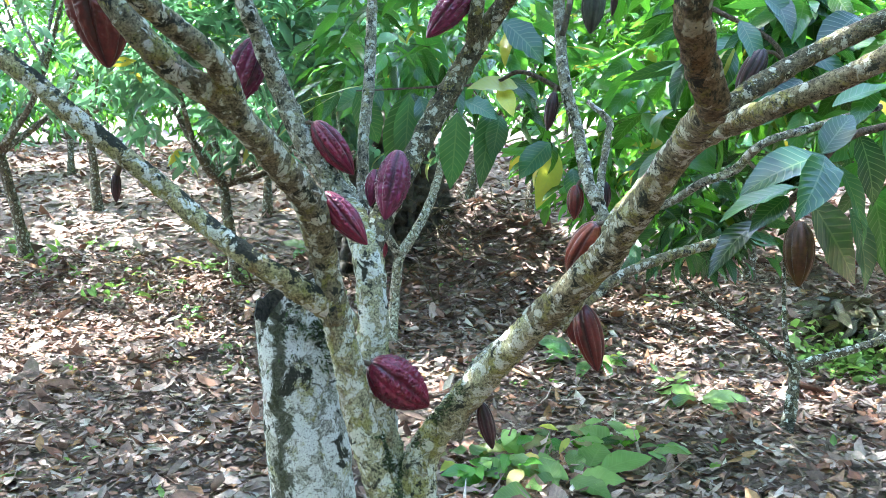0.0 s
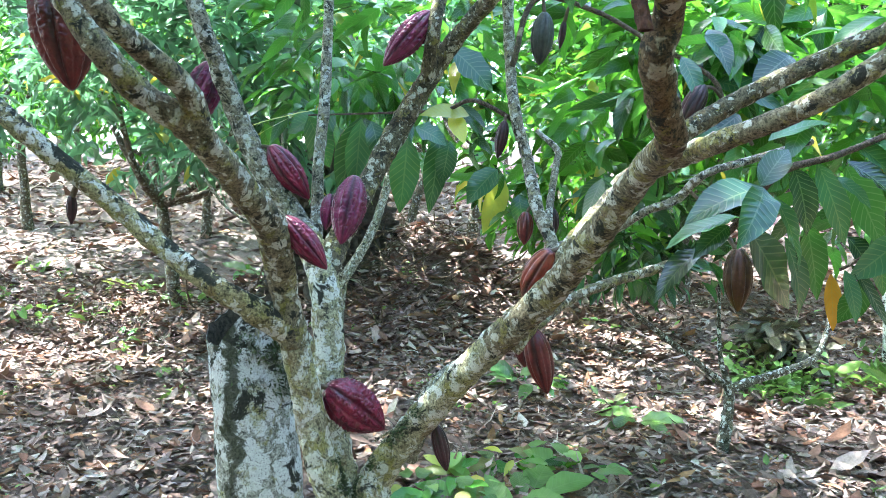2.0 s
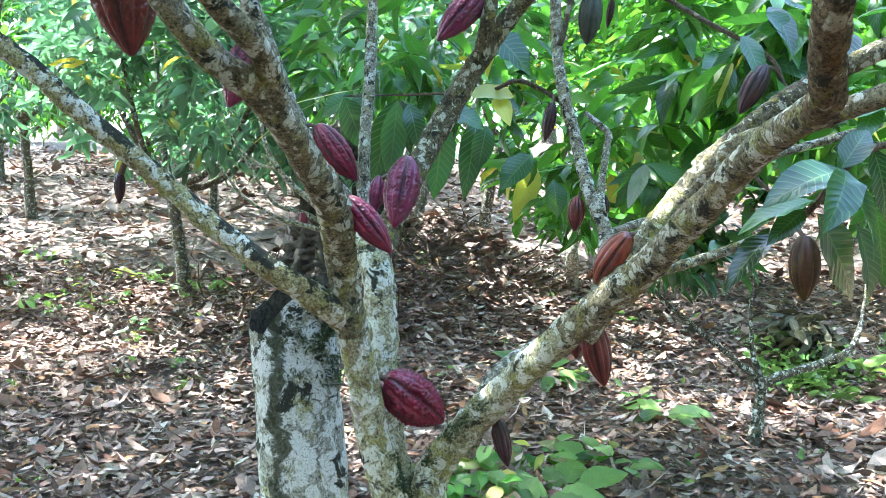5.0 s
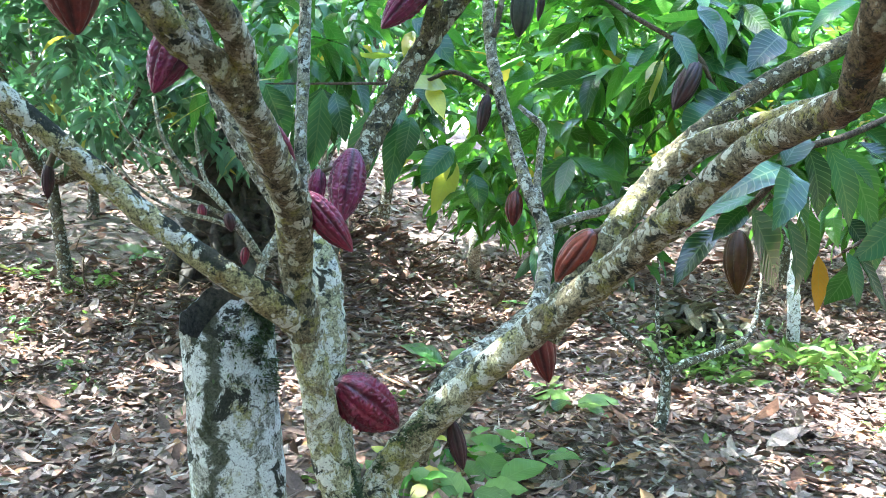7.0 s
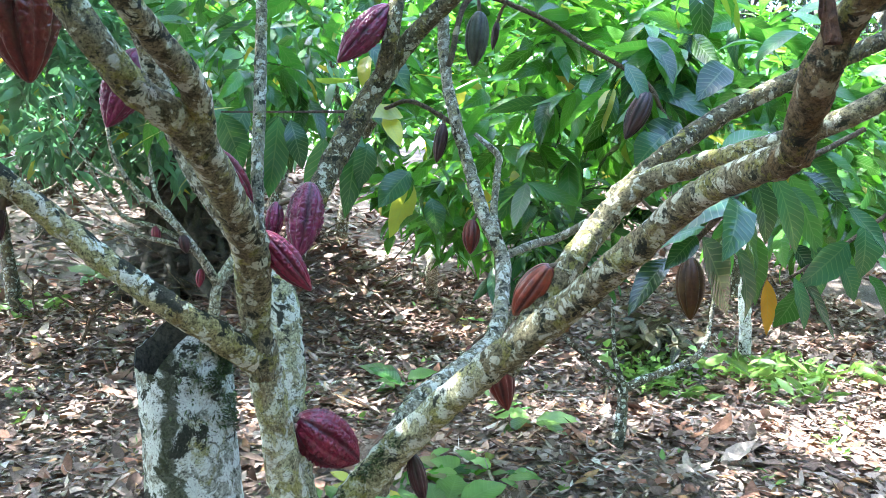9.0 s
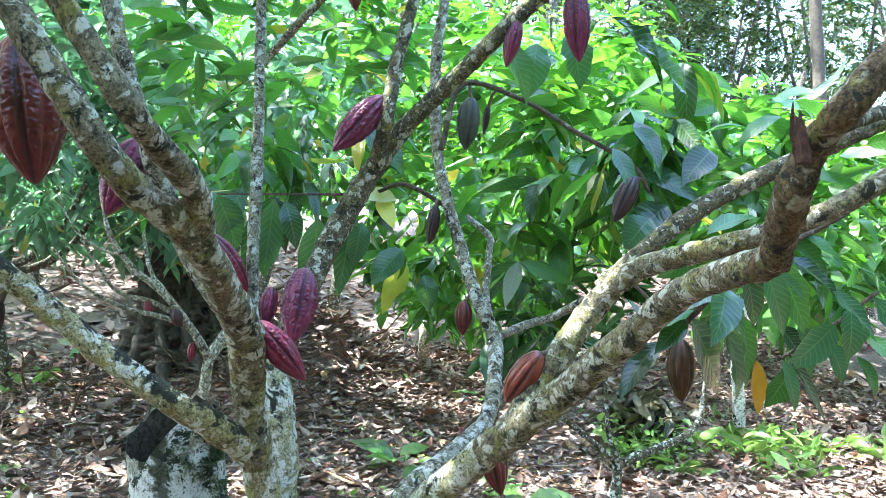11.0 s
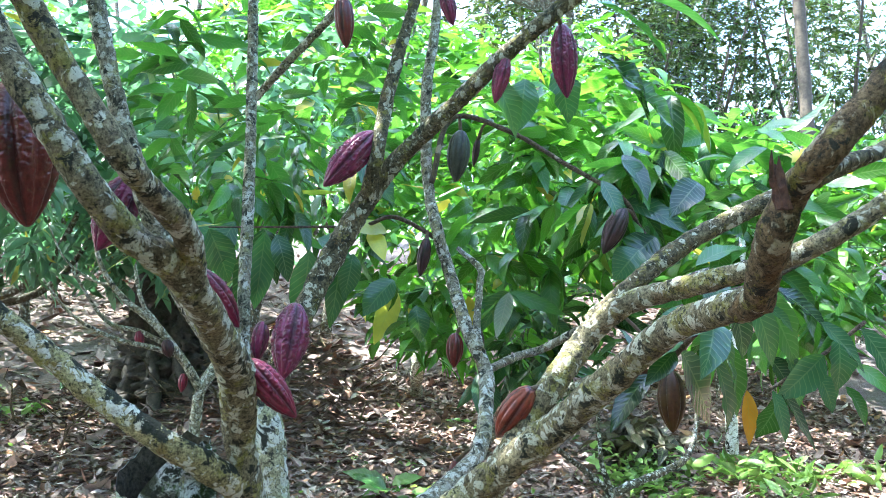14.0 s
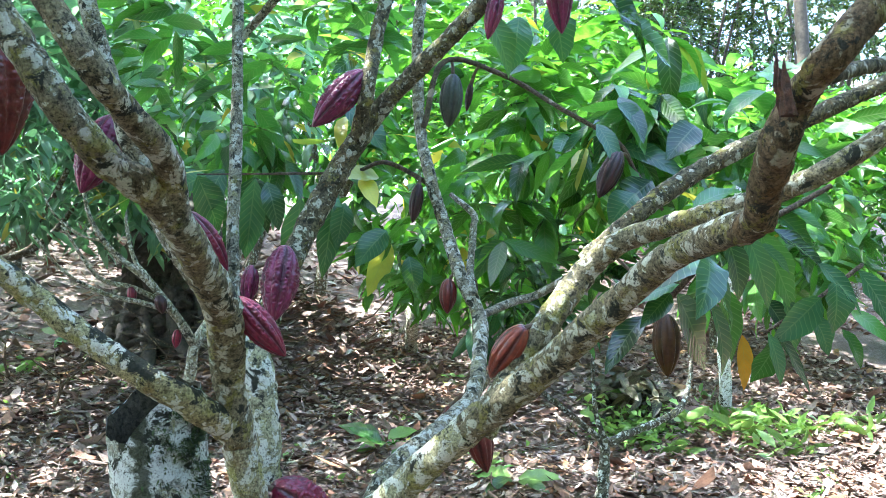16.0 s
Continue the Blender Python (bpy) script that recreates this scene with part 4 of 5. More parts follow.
big_leaf.count = 0
big_leaf((0.939, 2.020, 1.504), (0.729, 2.010, 1.405), 0.115, LEAF_DEEP, (0.1, -0.5, 0.8))
big_leaf((0.932, 2.001, 1.501), (0.812, 1.880, 1.350), 0.10, LEAF_DEEP, (0.2, -0.8, 0.5), 0.7)
big_leaf((0.931, 2.021, 1.507), (1.043, 2.099, 1.609), 0.08, LEAF)
big_leaf((0.925, 2.117, 1.424), (0.716, 2.108, 1.335), 0.075, LEAF, (-0.2, -0.3, 0.9))
big_leaf((0.894, 2.118, 1.401), (0.789, 2.100, 1.309), 0.065, LEAF_DEEP)
big_leaf((0.830, 2.149, 1.337), (0.686, 2.101, 1.189), 0.075, LEAF_DEEP, (-0.5, -0.6, 0.6))
big_leaf((1.069, 2.114, 1.563), (1.120, 2.129, 1.375), 0.085, LEAF_DEEP, (0.0, -0.9, 0.3))
big_leaf((1.149, 2.139, 1.578), (1.254, 2.168, 1.347), 0.08, LEAF_DEEP, (-0.3, -0.8, 0.4))
big_leaf((1.028, 2.143, 1.487), (1.123, 2.173, 1.266), 0.07, LEAF_DEEP, (0.4, -0.8, 0.3))
big_leaf((1.038, 2.307, 1.388), (1.280, 2.514, 1.120), 0.135, LEAF_DEEP, (0.1, -0.9, 0.2), 0.2, 0.12)
big_leaf((1.134, 2.279, 1.365), (1.225, 2.357, 1.116), 0.08, LEAF_DEEP, (0.3, -0.8, 0.2))
big_leaf((1.251, 2.372, 1.405), (1.338, 2.452, 1.157), 0.095, LEAF, (-0.1, -0.9, 0.2), 0.2)
big_leaf((1.380, 2.453, 1.242), (1.422, 2.499, 1.050), 0.055, LEAF_ORANGE, (-0.3, -0.9, 0.2), 0.3)
big_leaf((1.438, 2.348, 1.235), (1.403, 2.442, 1.086), 0.09, LEAF, (-0.1, -0.9, 0.3), 0.2)
big_leaf((1.226, 2.181, 1.538), (1.328, 2.168, 1.449), 0.05, LEAF_DEEP)
big_leaf((1.319, 2.265, 1.368), (1.386, 2.253, 1.261), 0.07, LEAF_DEEP)
big_leaf((1.314, 2.277, 1.575), (1.453, 2.303, 1.333), 0.12, LEAF, (-0.2, -0.9, 0.2), 0.2)
big_leaf((1.284, 2.183, 1.634), (1.407, 2.166, 1.509), 0.08, LEAF_DEEP)
big_leaf((1.085, 2.299, 1.647), (1.335, 2.384, 1.705), 0.07, LEAF, (0, -0.4, 0.9))
big_leaf((1.424, 2.307, 1.375), (1.485, 2.341, 1.184), 0.08, LEAF_DEEP, (-0.2, -0.9, 0.3))
big_leaf((1.243, 2.392, 1.716), (1.135, 2.291, 1.581), 0.075, LEAF)
big_leaf((1.211, 2.100, 1.581), (1.358, 2.058, 1.456), 0.075, LEAF_DEEP, (-0.2, -0.5, 0.8), 0.3)
big_leaf((1.335, 2.064, 1.487), (1.456, 2.029, 1.338), 0.07, LEAF_DEEP, (-0.2, -0.5, 0.8), 0.3)
big_leaf((1.306, 2.178, 1.650), (1.451, 2.135, 1.536), 0.07, LEAF, (0, -0.5, 0.8))
big_leaf((1.461, 2.132, 1.437), (1.450, 2.134, 1.275), 0.09, LEAF_DEEP, (-0.1, -0.8, 0.5))
big_leaf((1.432, 2.161, 1.380), (1.275, 2.184, 1.246), 0.10, LEAF_DEEP, (0.3, -0.8, 0.4), 0.3)
big_leaf((1.284, 2.182, 1.293), (1.425, 2.192, 1.089), 0.045, LEAF_DEEP, (0.2, -0.9, 0.2), 0.2)
big_leaf((1.268, 2.186, 1.276), (1.302, 2.176, 1.123), 0.05, LEAF_DEEP)
big_leaf((1.469, 2.233, 1.320), (1.514, 2.219, 1.196), 0.08, LEAF_DEEP, (0, -0.9, 0.3))
big_leaf((1.556, 2.208, 1.278), (1.611, 2.191, 1.157), 0.06, LEAF)
big_leaf((1.434, 2.245, 1.683), (1.695, 2.274, 1.566), 0.06, LEAF_DEEP, (0, -0.3, 0.9))
big_leaf((1.604, 2.195, 1.460), (1.706, 2.165, 1.254), 0.1, LEAF_DEEP)
# leaves hanging before the middle of the plot
big_leaf((-0.133, 3.355, 1.795), (-0.228, 3.443, 1.470), 0.135, LEAF_DEEP, (0.1, -0.9, 0.4))
big_leaf((-0.120, 3.404, 1.796), (-0.076, 3.388, 1.580), 0.08, LEAF_DEEP)
big_leaf((0.062, 3.487, 1.724), (0.031, 3.570, 1.400), 0.135, LEAF_DEEP, (0.1, -0.9, 0.2), 0.25, 0.12)
big_leaf((0.214, 3.578, 1.758), (0.160, 3.560, 1.401), 0.12, LEAF_DEEP, (0, -0.9, 0.3))
big_leaf((0.093, 3.487, 1.772), (0.227, 3.472, 1.694), 0.1, LEAF_DEEP)
big_leaf((0.572, 4.092, 1.570), (0.472, 4.133, 1.291), 0.125, LEAF_YELLOW, (0.1, -0.9, 0.2), 0.2, 0.12)
big_leaf((-0.303, 3.318, 1.795), (-0.432, 3.323, 1.713), 0.10, LEAF_DEEP)
big_leaf((-0.246, 3.315, 1.818), (-0.347, 3.310, 1.612), 0.10, LEAF_DEEP, (0, -0.9, 0.3))
big_leaf((0.256, 3.596, 2.125), (0.436, 3.571, 1.935), 0.15, LEAF_DEEP, (0, -0.8, 0.5))
big_leaf((0.502, 3.848, 1.611), (0.358, 3.849, 1.442), 0.14, LEAF_DEEP)
big_leaf((0.605, 3.833, 1.492), (0.628, 3.821, 1.322), 0.11, LEAF_DEEP)
big_leaf((0.269, 2.971, 1.772), (0.085, 2.935, 1.764), 0.085, LEAF_YELLOW, (0.1, -0.7, 0.6))
big_leaf((0.207, 2.976, 1.771), (0.249, 2.916, 1.664), 0.07, LEAF_YELLOW)
big_leaf((-0.299, 3.041, 1.787), (-0.788, 3.635, 1.695), 0.035, LEAF_YELLOW, (0, -0.5, 0.8), 0.2, 0.1)
big_leaf((-0.408, 3.241, 1.780), (-0.733, 3.629, 1.623), 0.04, LEAF_YELLOW, (0, -0.5, 0.8), 0.2, 0.1)
big_leaf((0.941, 2.635, 1.945), (0.978, 2.559, 1.775), 0.07, LEAF_DEEP)
big_leaf((1.042, 2.669, 2.045), (1.065, 2.545, 1.871), 0.085, LEAF_DEEP, (0, -0.9, 0.5))
big_leaf((1.030, 2.540, 1.705), (0.943, 2.554, 1.604), 0.12, LEAF_DEEP, (0, -0.8, 0.6))
big_leaf((1.292, 2.596, 1.952), (1.143, 2.520, 1.815), 0.1, LEAF_DEEP, (0, -0.7, 0.7))
big_leaf((1.008, 2.618, 2.014), (1.103, 2.595, 1.909), 0.08, LEAF_DEEP)
big_leaf((1.126, 2.596, 1.754), (0.965, 2.600, 1.616), 0.13, LEAF_DEEP, (0, -0.8, 0.6))
big_leaf((1.261, 2.546, 1.939), (1.115, 2.492, 1.813), 0.11, LEAF_DEEP)
big_leaf((0.693, 2.178, 2.235), (0.888, 2.234, 2.050), 0.13, LEAF_DEEP, (0.2, -0.7, 0.6))
big_leaf((0.805, 2.252, 2.174), (1.015, 2.300, 2.054), 0.12, LEAF)
big_leaf((0.689, 2.171, 2.378), (0.931, 2.210, 2.241), 0.10, LEAF_DEEP, (0.2, -0.5, 0.8))
big_leaf((0.815, 2.235, 2.439), (1.141, 2.247, 2.332), 0.10, LEAF, (0, -0.3, 0.9))
big_leaf((0.404, 2.268, 2.177), (0.491, 2.303, 1.999), 0.09, LEAF_DEEP, (0.3, -0.9, 0.2))
big_leaf((0.572, 2.424, 2.214), (0.551, 2.439, 2.049), 0.10, LEAF_DEEP)
big_leaf((0.662, 2.395, 2.249), (0.700, 2.393, 2.077), 0.11, LEAF_DEEP)
big_leaf((-0.226, 2.878, 2.117), (-0.394, 3.039, 2.020), 0.06, LEAF_DEEP, (0, -0.4, 0.9))
big_leaf((-0.238, 2.989, 2.070), (-0.383, 3.040, 1.933), 0.06, LEAF_DEEP, (0, -0.5, 0.8))
big_leaf((-0.339, 3.244, 1.783), (-0.261, 3.336, 1.588), 0.12, LEAF_DEEP, (0, -0.9, 0.3))
big_leaf((-0.132, 3.286, 1.782), (-0.160, 3.415, 1.483), 0.11, LEAF_DEEP, (0, -0.9, 0.3))
big_leaf((-0.091, 3.274, 1.772), (-0.046, 3.271, 1.590), 0.09, LEAF_DEEP, (0, -0.9, 0.3))
big_leaf((0.243, 3.491, 1.713), (0.209, 3.511, 1.524), 0.1, LEAF_DEEP, (0, -0.9, 0.3))
# unseen leaf canopy above the view, added to shade the ground
bunch("foliage", tree, ((-6.8, 0.3), (0.6, 6.5), (4.0, 5.2)), 2500, 6, 0.30, LEAF, 45, label="unseen high leaves added to shade the ground", gap=-0.32, rows=3)
# small unseen bunch that blocks the sun from the left ground
bunch("foliage", tree, ((-5.7, -3.1), (5.9, 7.5), (4.2, 5.0)), 110, 6, 0.32, LEAF, 40, label="unseen high leaves added to shade the ground", gap=-0.4, rows=3)
bunch("foliage", tree, ((-2.9, 0.9), (3.0, 6.3), (4.1, 5.2)), 210, 6, 0.30, LEAF, 46, label="unseen high leaves added to shade the ground", gap=-0.25, rows=3)
bunch("foliage", tree, ((1.35, 2.6), (2.8, 4.2), (1.25, 2.3)), 45, 6, 0.22, LEAF_BRIGHT, 41)
bunch("foliage", tree, ((1.3, 2.6), (2.7, 4.2), (1.25, 2.3)), 60, 6, 0.23, LEAF, 49)
bunch("foliage", tree, ((0.75, 1.9), (3.1, 4.6), (1.65, 2.8)), 90, 6, 0.22, LEAF_BRIGHT, 42)
bunch("foliage", tree, ((0.45, 1.8), (3.7, 5.0), (1.2, 2.2)), 95, 6, 0.21, LEAF_BRIGHT, 43)
bunch("foliage", tree, ((0.8, 1.9), (3.5, 4.6), (1.08, 1.6)), 42, 6, 0.21, LEAF_DEEP, 50)
BLADES = []
for k in range(10):
    v = leaf_arrays(np.zeros((1, 3)), np.array([[1.0, 0, 0]]), np.array([[0, 0, 1.0]]), np.array([0.27]), np.array([0.066 + 0.0028 * k]), np.array([0.15 * k]), np.array([0.1 + 0.04 * k]), 8, 0.10, 700 + k)
    me = mesh_from("leaf", *v)
    me.polygons.foreach_set("use_smooth", [True] * len(me.polygons))
    me.materials.append((LEAF, LEAF_BRIGHT, LEAF_DEEP, LEAF_BRIGHT, LEAF)[k % 5])
    BLADES.append(me)


def single_leaves(boxes, n, per, seed):
    """Bunches of leaves near the viewer, each leaf an object of its own."""
    r = np.random.default_rng(seed)
    for _ in range(n):
        c = [r.uniform(a, b) for a, b in boxes]
        for k in range(per):
            ob = new("leaf", BLADES[int(r.integers(10))])
            f = 360 / per * k + r.uniform(-30, 30)
            ob.matrix_world = pose(*c, r.normal(0, 30), 0, f) @ pose(0, 0, 0, 0, r.uniform(5, 60), 0) @ Matrix.Scale(r.uniform(0.65, 1.15), 4)
            ob.parent = tree
            ob.matrix_parent_inverse = Matrix.Translation(tree.location).inverted()


single_leaves(((0.95, 1.4), (2.75, 3.2), (1.85, 2.35)), 14, 6, 47)
single_leaves(((0.8, 1.7), (2.9, 3.6), (1.5, 2.5)), 16, 6, 48)
bunch("foliage", tree, ((-0.7, 0.6), (3.6, 5.0), (1.8, 3.0)), 85, 6, 0.23, LEAF, 44)


# ---- trees just behind ----
def leaning_tree(base, line, crown, n, leaf, material, skin, seed, label, arms=()):
    ob = thing("cacao_tree", base, label, "tree", "background cacao trees")
    part("trunk", tube(line, 0.05, 10, 0.12), skin, ob)
    for arm in arms:
        part("limb", tube(arm, 0.04, 8, 0.1), skin, ob)
    bunch("crown", ob, crown, n, 6, leaf, material, seed)
    return ob


b = (-0.394, 6.141, 0.172)
leaning_tree(b, [(*b, 0.045), (*(-0.376, 6.292, 0.485), 0.04), (*(-0.341, 6.284, 0.813), 0.04), (*(-0.254, 6.364, 0.968), 0.038), (*(-0.089, 6.527, 1.296), 0.035), (*(0.089, 6.792, 1.963), 0.03), (*(0.185, 6.977, 2.581), 0.025)], ((-2.6, 0.8), (5.9, 7.6), (2.2, 3.9)), 270, 0.25, LEAF_TEAL, BARK_THIN, 51, "leaning cacao tree with a pale forked trunk", (
    [(*(-0.341, 6.284, 0.853), 0.036), (*(-0.452, 6.213, 1.044), 0.032), (*(-0.644, 6.166, 1.306), 0.028), (*(-0.865, 6.126, 1.500), 0.022), (*(-1.006, 6.064, 1.727), 0.016), (*(-1.064, 6.082, 1.992), 0.012)],
    [(-0.50, 6.20, 1.09, 0.02), (-0.68, 6.12, 1.16, 0.018), (-0.90, 6.06, 1.22, 0.014), (-1.16, 6.0, 1.38, 0.011), (-1.34, 5.95, 1.62, 0.008)],
    [(-0.93, 6.10, 1.58, 0.012), (-1.08, 6.2, 1.62, 0.010), (-1.26, 6.3, 1.76, 0.008), (-1.38, 6.35, 2.0, 0.006)],
    [(*(-0.568, 6.195, 1.166), 0.020), (*(-0.757, 6.198, 1.265), 0.018), (*(-0.975, 6.157, 1.343), 0.014), (*(-1.189, 6.116, 1.686), 0.009)],
    [(*(-0.644, 6.166, 1.325), 0.018), (*(-0.747, 6.300, 1.461), 0.016), (*(-0.808, 6.423, 1.704), 0.013), (*(-0.848, 6.541, 2.122), 0.008)]))
pod((-0.574, 6.145, 1.208), (-0.546, 6.136, 1.078), 0.09, POD_DARK, "small dark pod on a leaning stem", 0.02)
pod((-0.757, 6.198, 1.272), (-0.748, 6.194, 1.146), 0.07, POD_RED, "small red pod on a leaning stem", 0.02)
pod((-0.452, 6.264, 0.959), (-0.466, 6.268, 0.825), 0.07, POD_RED, "small red pod near the fork of a stem", 0.02)
b = (1.737, 8.053, 0.490)
leaning_tree(b, [(*b, 0.06), (*(1.547, 7.310, 0.859), 0.055), (*(1.557, 7.329, 1.114), 0.05), (*(1.628, 7.266, 1.826), 0.04), (*(1.744, 7.194, 2.570), 0.03)], ((0.8, 3.2), (5.6, 7.6), (1.4, 3.3)), 210, 0.25, LEAF_BRIGHT, BARK_THIN, 52, "cacao tree with bright backlit leaves and a lichened trunk")
b = (4.036, 6.170, 0.162)
leaning_tree(b, [(*b, 0.055), (*(4.000, 6.126, 0.481), 0.052), (*(4.000, 6.150, 0.767), 0.05), (*(4.110, 6.181, 1.484), 0.04), (*(4.202, 6.209, 2.105), 0.03)], ((3.2, 5.8), (5.6, 7.6), (1.5, 3.0)), 190, 0.25, LEAF_BRIGHT, BARK_WHITE, 53, "cacao tree with a whitewashed-looking pale trunk")
# dark solid mass added where the undergrowth is only in shade
dead = thing("shade_mass", (-0.45, 8.4, float(ground_z(-0.45, 8.4))), "broad dark mass standing in for shaded undergrowth on a leafy mound", "tree stump")
bm = tube([(-0.45, 8.4, 0.3, 0.78), (-0.45, 8.4, 0.8, 0.62), (-0.47, 8.4, 1.2, 0.50), (-0.50, 8.42, 1.6, 0.42), (-0.50, 8.45, 1.9, 0.30), (-0.46, 8.48, 2.15, 0.12)], 0.03, 96, 0.2, keep=False)
part("shade_core", bm, SHADE_SKIN, dead)
for k in range(9):
    f = 3.0 + 0.42 * k
    q = Vector((-0.45 + 0.64 * math.cos(f), 8.4 + 0.64 * math.sin(f), 0.75))
    e = Vector((-0.45 + 0.95 * math.cos(f + 0.2), 8.4 + 0.95 * math.sin(f + 0.2), 0))
    e.z = float(ground_z(e.x, e.y)) - 0.02
    part("root", tube([(-0.48 + 0.45 * math.cos(f), 8.4 + 0.45 * math.sin(f), 1.4 + 0.2 * math.sin(4 * f), 0.03), (-0.46 + 0.52 * math.cos(f - 0.1), 8.4 + 0.52 * math.sin(f - 0.1), 1.1, 0.04), (*q, 0.07), (*e, 0.04)], 0.04, 9, 0.3, keep=False), SHADE_SKIN, dead)
bunch("overhanging_leaves", dead, ((-2.3, 0.4), (7.2, 8.0), (1.6, 2.5)), 100, 6, 0.24, LEAF_TEAL, 62, label="green leaves hanging over the dark mass")
brush = []
brng = np.random.default_rng(61)
for k in range(90):
    x, y = brng.normal(-0.1, 0.75), brng.normal(7.6, 0.35)
    z = float(ground_z(x, y)) + brng.uniform(0.0, 0.25)
    f, up, ln = brng.uniform(0, 6.28), brng.uniform(-0.1, 0.9), brng.uniform(0.3, 0.8)
    brush.append(((x, y, z), np.array([math.cos(f), math.sin(f), up]) * ln, brng.uniform(0.004, 0.011)))
bm = bmesh.new()
for (x, y, z), d, r in brush:
    rows_b = []
    for q in range(5):
        c = Vector((x, y, z)) + Vector(d) * (q / 4) + Vector((0.05 * math.sin(3 * q + x * 9), 0, 0.04 * math.sin(2 * q + y * 9)))
        rows_b.append([bm.verts.new(c + Vector((math.cos(a), 0.4 * math.sin(a), math.sin(a))) * r * (1.1 - q / 5)) for a in (0, 1.57, 3.14, 4.71)])
    for p, q in zip(rows_b, rows_b[1:]):
        for a in range(4):
            bm.faces.new((p[a], p[(a + 1) % 4], q[(a + 1) % 4], q[a]))
tagged(part("dead_brush", bm, BARK_BROWN, None), "tangle of thin dead brown twigs on the leafy mound", "brushwood", kind="stuff")


# ---- bare sapling ----
sap = thing("bare_sapling", (1.887, 4.406, 0.039), "thin leafless sapling with a forked grey stem", "sapling")
part("stem", tube([(*(1.882, 4.393, 0.030), 0.045), (*(1.920, 4.407, 0.192), 0.034), (*(1.938, 4.423, 0.378), 0.03), (*(1.935, 4.429, 0.440), 0.028)], 0.03, 12, 0.2), BARK_SAPLING, sap)
part("arm", tube([(*(1.890, 4.276, 0.446), 0.024), (*(2.036, 4.288, 0.493), 0.024), (*(2.206, 4.308, 0.536), 0.023), (*(2.367, 4.348, 0.582), 0.021), (*(2.466, 4.396, 0.670), 0.016), (*(2.537, 4.452, 0.857), 0.011), (*(2.588, 4.514, 1.113), 0.008)], 0.03, 10, 0.18), BARK_SAPLING, sap)
part("arm", tube([(*(1.935, 4.429, 0.440), 0.022), (*(1.895, 4.438, 0.549), 0.016), (*(1.882, 4.451, 0.688), 0.012), (*(1.882, 4.472, 0.937), 0.010), (*(1.895, 4.497, 1.216), 0.008)], 0.04, 8, 0.15), BARK_SAPLING, sap)
part("arm", tube([(*(1.920, 4.427, 0.424), 0.02), (*(1.725, 4.340, 0.569), 0.018), (*(1.477, 4.255, 0.746), 0.016), (*(1.254, 4.169, 0.913), 0.014), (*(1.152, 4.131, 1.048), 0.012)], 0.04, 8, 0.15), BARK_SAPLING, sap)


# ---- sprouts and weeds on the ground ----
def sprout(name, place, label, leaves, category="seedling"):
    ob = thing(name, place, label, category, "green sprouts on the ground")
    for k, (a, b, w, m) in enumerate(leaves):
        blade(a, b, w, m, ob, (0.0, -0.45, 0.9), 0.5, 0.2, seed=k, rows=10)
    return ob


sprout("seedling", (1.621, 5.056, 0.062), "cacao seedling with two pairs of flat green leaves", [
    ((1.529, 4.868, 0.130), (1.344, 5.102, 0.097), 0.14, SPROUT), ((1.531, 4.852, 0.120), (1.293, 4.698, 0.091), 0.09, SPROUT), ((1.557, 4.808, 0.131), (1.847, 4.770, 0.117), 0.11, SPROUT), ((1.552, 4.793, 0.121), (1.674, 4.597, 0.088), 0.10, SPROUT)])
sprout("seedling", (0.814, 4.017, -0.001), "clump of broad pale green sprout leaves", [
    ((0.690, 3.772, 0.067), (0.797, 3.973, 0.122), 0.17, SPROUT), ((0.739, 3.723, 0.077), (1.02, 3.87, 0.092), 0.14, SPROUT), ((0.873, 4.123, 0.078), (0.715, 4.192, 0.135), 0.14, SPROUT), ((0.779, 4.027, 0.079), (0.655, 4.091, 0.099), 0.11, LEAF_BRIGHT), ((0.931, 4.066, 0.079), (0.950, 3.907, 0.159), 0.07, LEAF_BRIGHT), ((0.614, 3.614, 0.072), (0.819, 3.555, 0.093), 0.13, SPROUT), ((0.623, 3.685, 0.071), (0.638, 3.934, 0.109), 0.10, SPROUT)])
sprout("seedling", (0.457, 3.841, 0.014), "low clump of spotted yellow-green leaves", [
    ((0.437, 3.815, 0.066), (0.226, 3.662, 0.062), 0.14, LEAF_YELLOW), ((0.571, 3.600, 0.080), (0.360, 3.840, 0.094), 0.11, SPROUT), ((0.527, 3.580, 0.070), (0.368, 3.548, 0.067), 0.12, SPROUT), ((0.479, 3.704, 0.078), (0.443, 3.788, 0.115), 0.08, LEAF_BRIGHT)])
sprout("seedling", (0.464, 3.698, 0.017), "low clump of broad leaves, some yellowing, on the litter", [
    ((0.415, 4.004, 0.074), (0.270, 3.955, 0.120), 0.10, SPROUT), ((0.302, 3.650, 0.063), (0.126, 3.838, 0.089), 0.13, LEAF_BRIGHT), ((0.456, 3.636, 0.068), (0.325, 3.773, 0.112), 0.12, LEAF_YELLOW),
    ((0.511, 3.564, 0.069), (0.465, 3.828, 0.135), 0.10, SPROUT), ((0.581, 3.603, 0.080), (0.741, 3.444, 0.052), 0.13, SPROUT), ((0.194, 3.574, 0.065), (0.041, 3.550, 0.074), 0.13, LEAF), ((0.383, 3.435, 0.068), (0.208, 3.384, 0.077), 0.13, SPROUT)])
